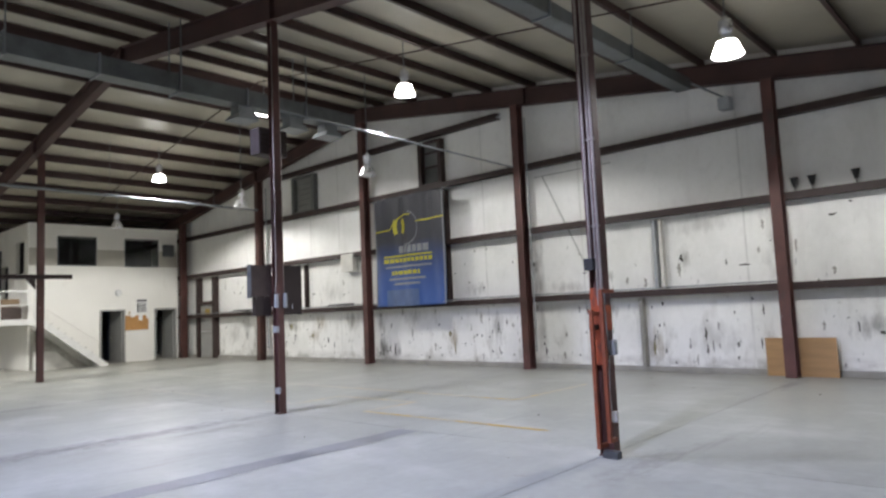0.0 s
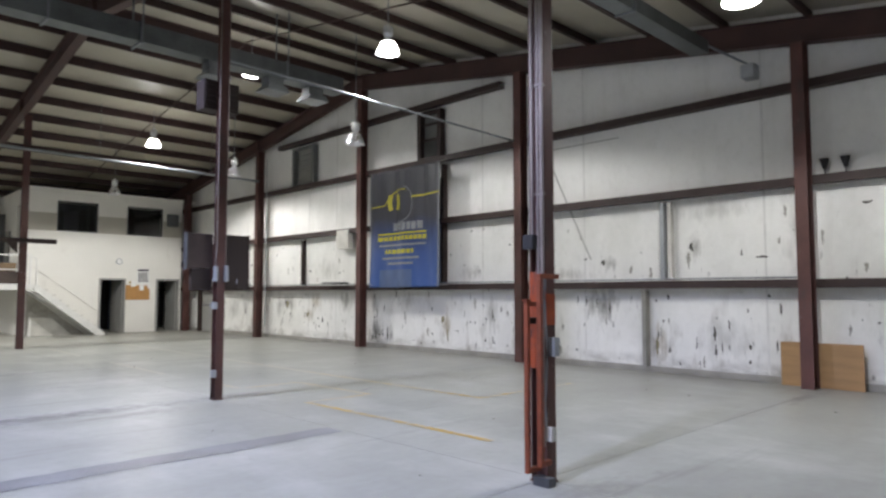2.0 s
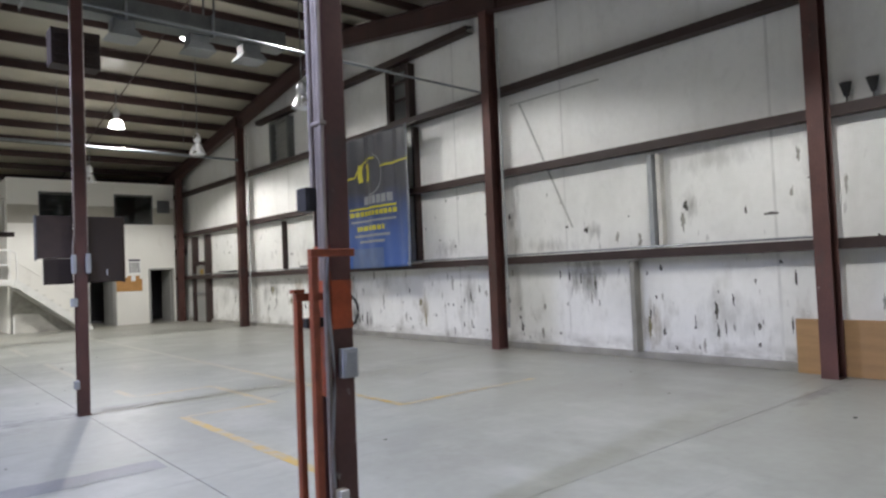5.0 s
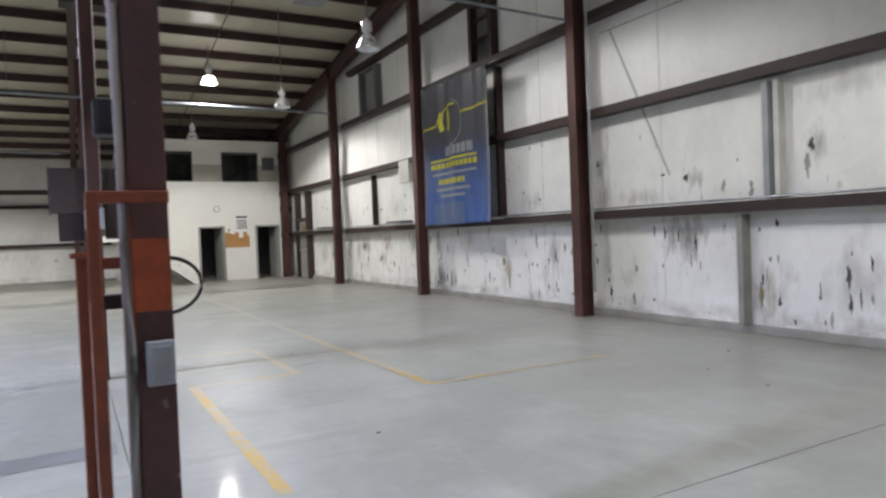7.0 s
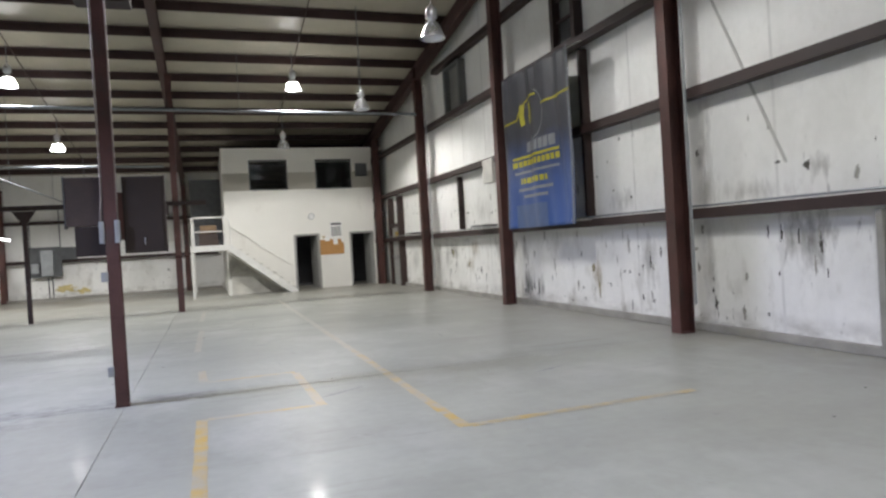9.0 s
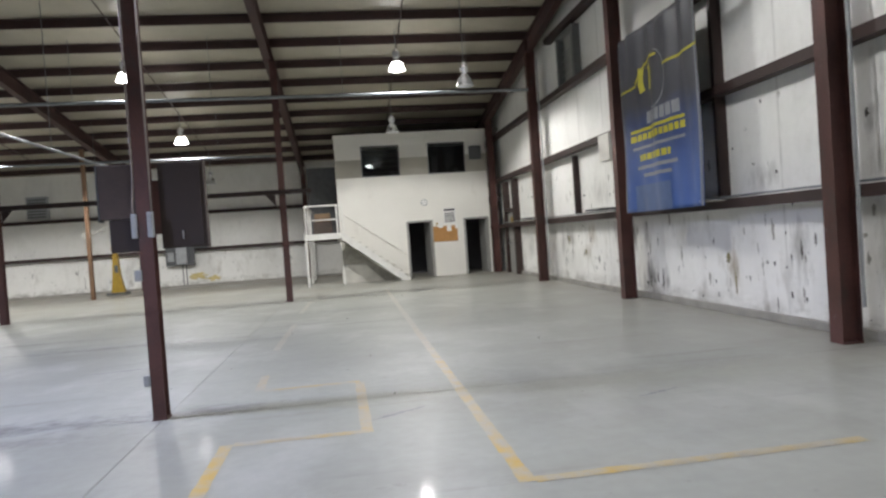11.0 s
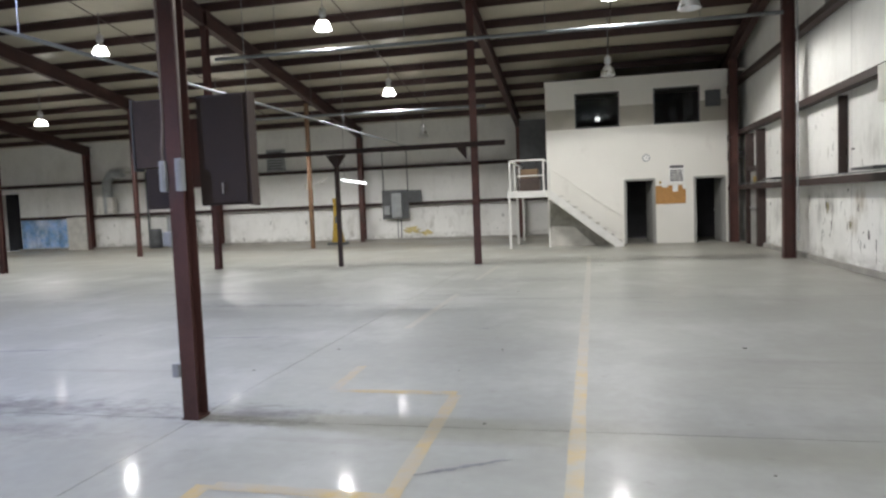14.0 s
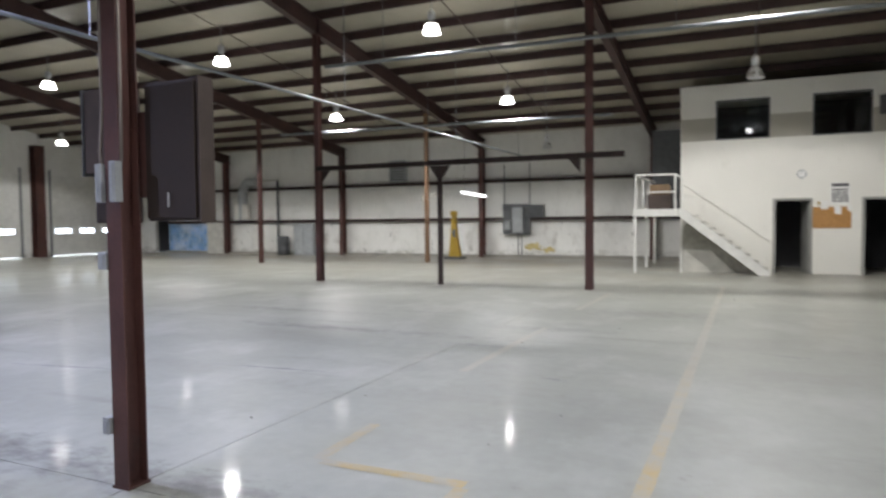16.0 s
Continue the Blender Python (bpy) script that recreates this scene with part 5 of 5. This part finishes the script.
pts = [Vector((-26.9, 27.9, 1.7)), Vector((-26.9, 27.9, 3.2)), Vector((-26.6, 27.9, 3.6)), Vector((-26.0, 27.9, 3.6))]
for a, b in zip(pts, pts[1:]):
    rod(bm, a, b, 0.22, 16)
part("elbow_duct", bm, M_GREY, o)
part("fan_box", B(-27.3, 27.7, 1.72, -26.5, 28.03, 2.5, bevel=0.01), M_OFFWHITE, o)
o = thing("door_frame_far", (-25.2, 28.0, 0), "grey steel framed opening on the far wall", "door frame")
part("upright", B(-24.85, 27.98, 0, -24.75, 28.036, 3.6), M_DKGREY, o)
part("head", B(-26.6, 27.98, 3.6, -24.75, 28.036, 3.7), M_OFFWHITE, o)
o = thing("plastic_sheet", (-31, 28.2, 0.1), "crumpled pale blue plastic sheet over the far wall", "plastic sheet")
bm = bmesh.new()
cols = []
for i in range(40):
    x = -32.3 + 2.9 * i / 39
    cols.append([bm.verts.new((x, 28.17 - 0.03 * math.sin(x * 9) - 0.02 * math.sin(x * 23 + z0), 0.12 + z0 * (1.5 + 0.08 * math.sin(x * 4)))) for z0 in [k / 8 for k in range(9)]])
for a, b in zip(cols, cols[1:]):
    for k in range(8):
        bm.faces.new((a[k], b[k], b[k + 1], a[k + 1])).smooth = True
part("sheet", bm, M_BLUE, o)
o = thing("white_panel_board", (-28.8, 28.1, 0), "white panel standing against the far wall", "board")
part("panel", B(-29.35, 27.94, 0.0, -28.25, 27.99, 1.6, bevel=0.004), M_OFFWHITE, o)


# overhead doors
def overhead_door(name, y0, y1, top):
    o = thing(name, (WEST, (y0 + y1) / 2, 0), "closed white sectional overhead door with a row of windows", "overhead door", kind="structure")
    n = 8
    h = top / n
    X = WEST - 0.08
    for k in range(n):
        z0, z1 = max(0.06, k * h), (k + 1) * h - 0.0005
        if k == 2:
            w = (y1 - y0) / 3
            edges = [y0]
            for q in range(3):
                edges += [y0 + w * (q + 0.18), y0 + w * (q + 0.82)]
            edges.append(y1)
            bm = bmesh.new()
            for q in range(0, 8, 2):
                bx(bm, X, edges[q], z0, X + 0.05, edges[q + 1], z1)
            for q in range(1, 7, 2):
                bx(bm, X, edges[q], z0, X + 0.05, edges[q + 1], z0 + 0.13)
                bx(bm, X, edges[q], z1 - 0.13, X + 0.05, edges[q + 1], z1)
            sec = part("door_section", bm, M_WHITE, o)
            for q in range(1, 7, 2):
                pane = part("pane", B(X + 0.02, edges[q], z0 + 0.13, X + 0.026, edges[q + 1], z1 - 0.13), M_CLEAR, sec)
                pane.visible_shadow = False
        else:
            bm = B(X, y0, z0, X + 0.05, y1, z1, bevel=0.006)
            for q in range(3):
                bx(bm, X + 0.05, y0 + 0.02, z0 + h * (0.2 + 0.3 * q), X + 0.056, y1 - 0.02, z0 + h * (0.28 + 0.3 * q))
            part("door_section", bm, M_WHITE, o)
    for y in (y0 - 0.09, y1 + 0.03):
        part("guide_rail", B(WEST + 0.002, y, 0, WEST + 0.08, y + 0.06, top + 0.3), M_GALV, o)


overhead_door("overhead_door_1", 23.6, 27.6, 4.0)
overhead_door("overhead_door_2", 18.2, 22.0, 4.0)
column(WEST + 0.22, 22.8, 0.5, 0.4, under(22.8), "x", "end wall columns", "dark steel wind column between two overhead doors")
column(WEST + 0.22, 27.93, 0.4, 0.4, under(27.93), "x", "end wall columns", "dark steel corner column beside an overhead door")
column(WEST + 0.22, 16.5, 0.4, 0.4, under(16.5), "x", "end wall columns", "dark steel wind column beside an overhead door")

# ---- floor markings and marks ----
def line(x0, y0, x1, y1, w=0.10):
    bm = bmesh.new()
    a, b = Vector((x0, y0, 0)), Vector((x1, y1, 0))
    d = (b - a).normalized()
    n = Vector((-d.y, d.x, 0))
    prev = None
    k = max(4, int((b - a).length / 0.15))
    for i in range(k + 1):
        p = a + (b - a) * i / k
        q = w / 2 * (1 + random.uniform(-0.10, 0.10))
        cur = [bm.verts.new(p - n * q + Vector((0, 0, 0.003))), bm.verts.new(p + n * q + Vector((0, 0, 0.003)))]
        if prev:
            bm.faces.new((prev[0], cur[0], cur[1], prev[1]))
        prev = cur
    tagged(part("floor_line", bm, M_YLINE), "worn yellow painted line on the concrete floor", "floor marking", "yellow floor lines", "structure")


random.seed(2)
for seg in ((-4.25, 1.54, -4.2, 17.5), (-4.2, 1.56, -2.0, 1.56), (-6.25, -0.4, -6.25, 3.0), (-6.25, 4.9, -6.28, 5.7), (-6.2, 4.88, -5.2, 4.88), (-6.36, 7.6, -6.33, 10.6), (-6.35, 12.6, -6.3, 15.4), (-6.2, 3.0, -5.22, 2.97), (-5.17, 2.93, -5.2, 4.82)):
    line(*seg)


def floor_patch(name, x0, y0, x1, y1, material, label, z=0.004, seed=0):
    rnd = random.Random(seed)
    bm = bmesh.new()
    n = 40
    up = [bm.verts.new((x0 + (x1 - x0) * i / n, y1 + rnd.uniform(-0.02, 0.02), z)) for i in range(n + 1)]
    lo = [bm.verts.new((x0 + (x1 - x0) * i / n, y0 + rnd.uniform(-0.02, 0.02), z)) for i in range(n + 1)]
    for i in range(n):
        bm.faces.new((lo[i], lo[i + 1], up[i + 1], up[i]))
    tagged(part(name, bm, material), label, "floor patch", kind="structure")


floor_patch("trench_patch", -11.5, 1.02, -7.05, 1.36, M_CONC_D, "darker filled trench strip in the concrete floor")
bm = bmesh.new()
rnd = random.Random(8)
for k in range(26):
    x, y = rnd.uniform(-12, -0.5), rnd.uniform(-3, 16)
    r = rnd.uniform(0.005, 0.014)
    bmesh.ops.create_icosphere(bm, subdivisions=1, radius=r, matrix=Matrix.Translation((x, y, r * 0.35)) @ Matrix.Diagonal((rnd.uniform(0.8, 2.4), rnd.uniform(0.7, 1.6), 0.4, 1)))
tagged(part("floor_debris", bm, M_SMUDGE), "scattered bits of dirt and debris on the floor", "debris", kind="stuff")
bm = bmesh.new()
for k, (x, y, l, a) in enumerate(((-2.6, 3.2, 0.5, 20), (-5.4, 7.6, 0.3, -10), (-8.3, 7.0, 1.6, 5), (-9.6, 9.5, 1.9, 8), (-6.6, 9.0, 1.2, 4), (-10.5, 6.2, 1.4, 10), (-3.3, 9.6, 0.6, -15), (-8.7, 11.5, 1.5, 3), (-11.5, 12.5, 2.2, 6), (-4.9, 3.4, 0.7, 30))):
    m = pose(x, y, 0.0025, 0, 0, a)
    rr = random.Random(k)
    n = 24
    top = [bm.verts.new(m @ Vector((l * (i / n - 0.5), 0.02 * math.sin(i) * rr.random() + 0.02 * math.sin(math.pi * i / n), 0))) for i in range(n + 1)]
    bot = [bm.verts.new(m @ Vector((l * (i / n - 0.5), -0.03 * rr.random() * math.sin(math.pi * i / n) - 0.002, 0))) for i in range(n + 1)]
    for i in range(n):
        bm.faces.new((bot[i], bot[i + 1], top[i + 1], top[i]))
tagged(part("tyre_scuffs", bm, M_CONC_D), "dark tyre scuffs on the concrete floor", "scuff marks", kind="stuff")

# bright day beyond the overhead doors' panes
structure("backdrop", B(-41.0, 12.0, -0.2, -40.9, 34.0, 6.0), M_DAY, "bright overcast daylight outside the overhead doors", "backdrop")
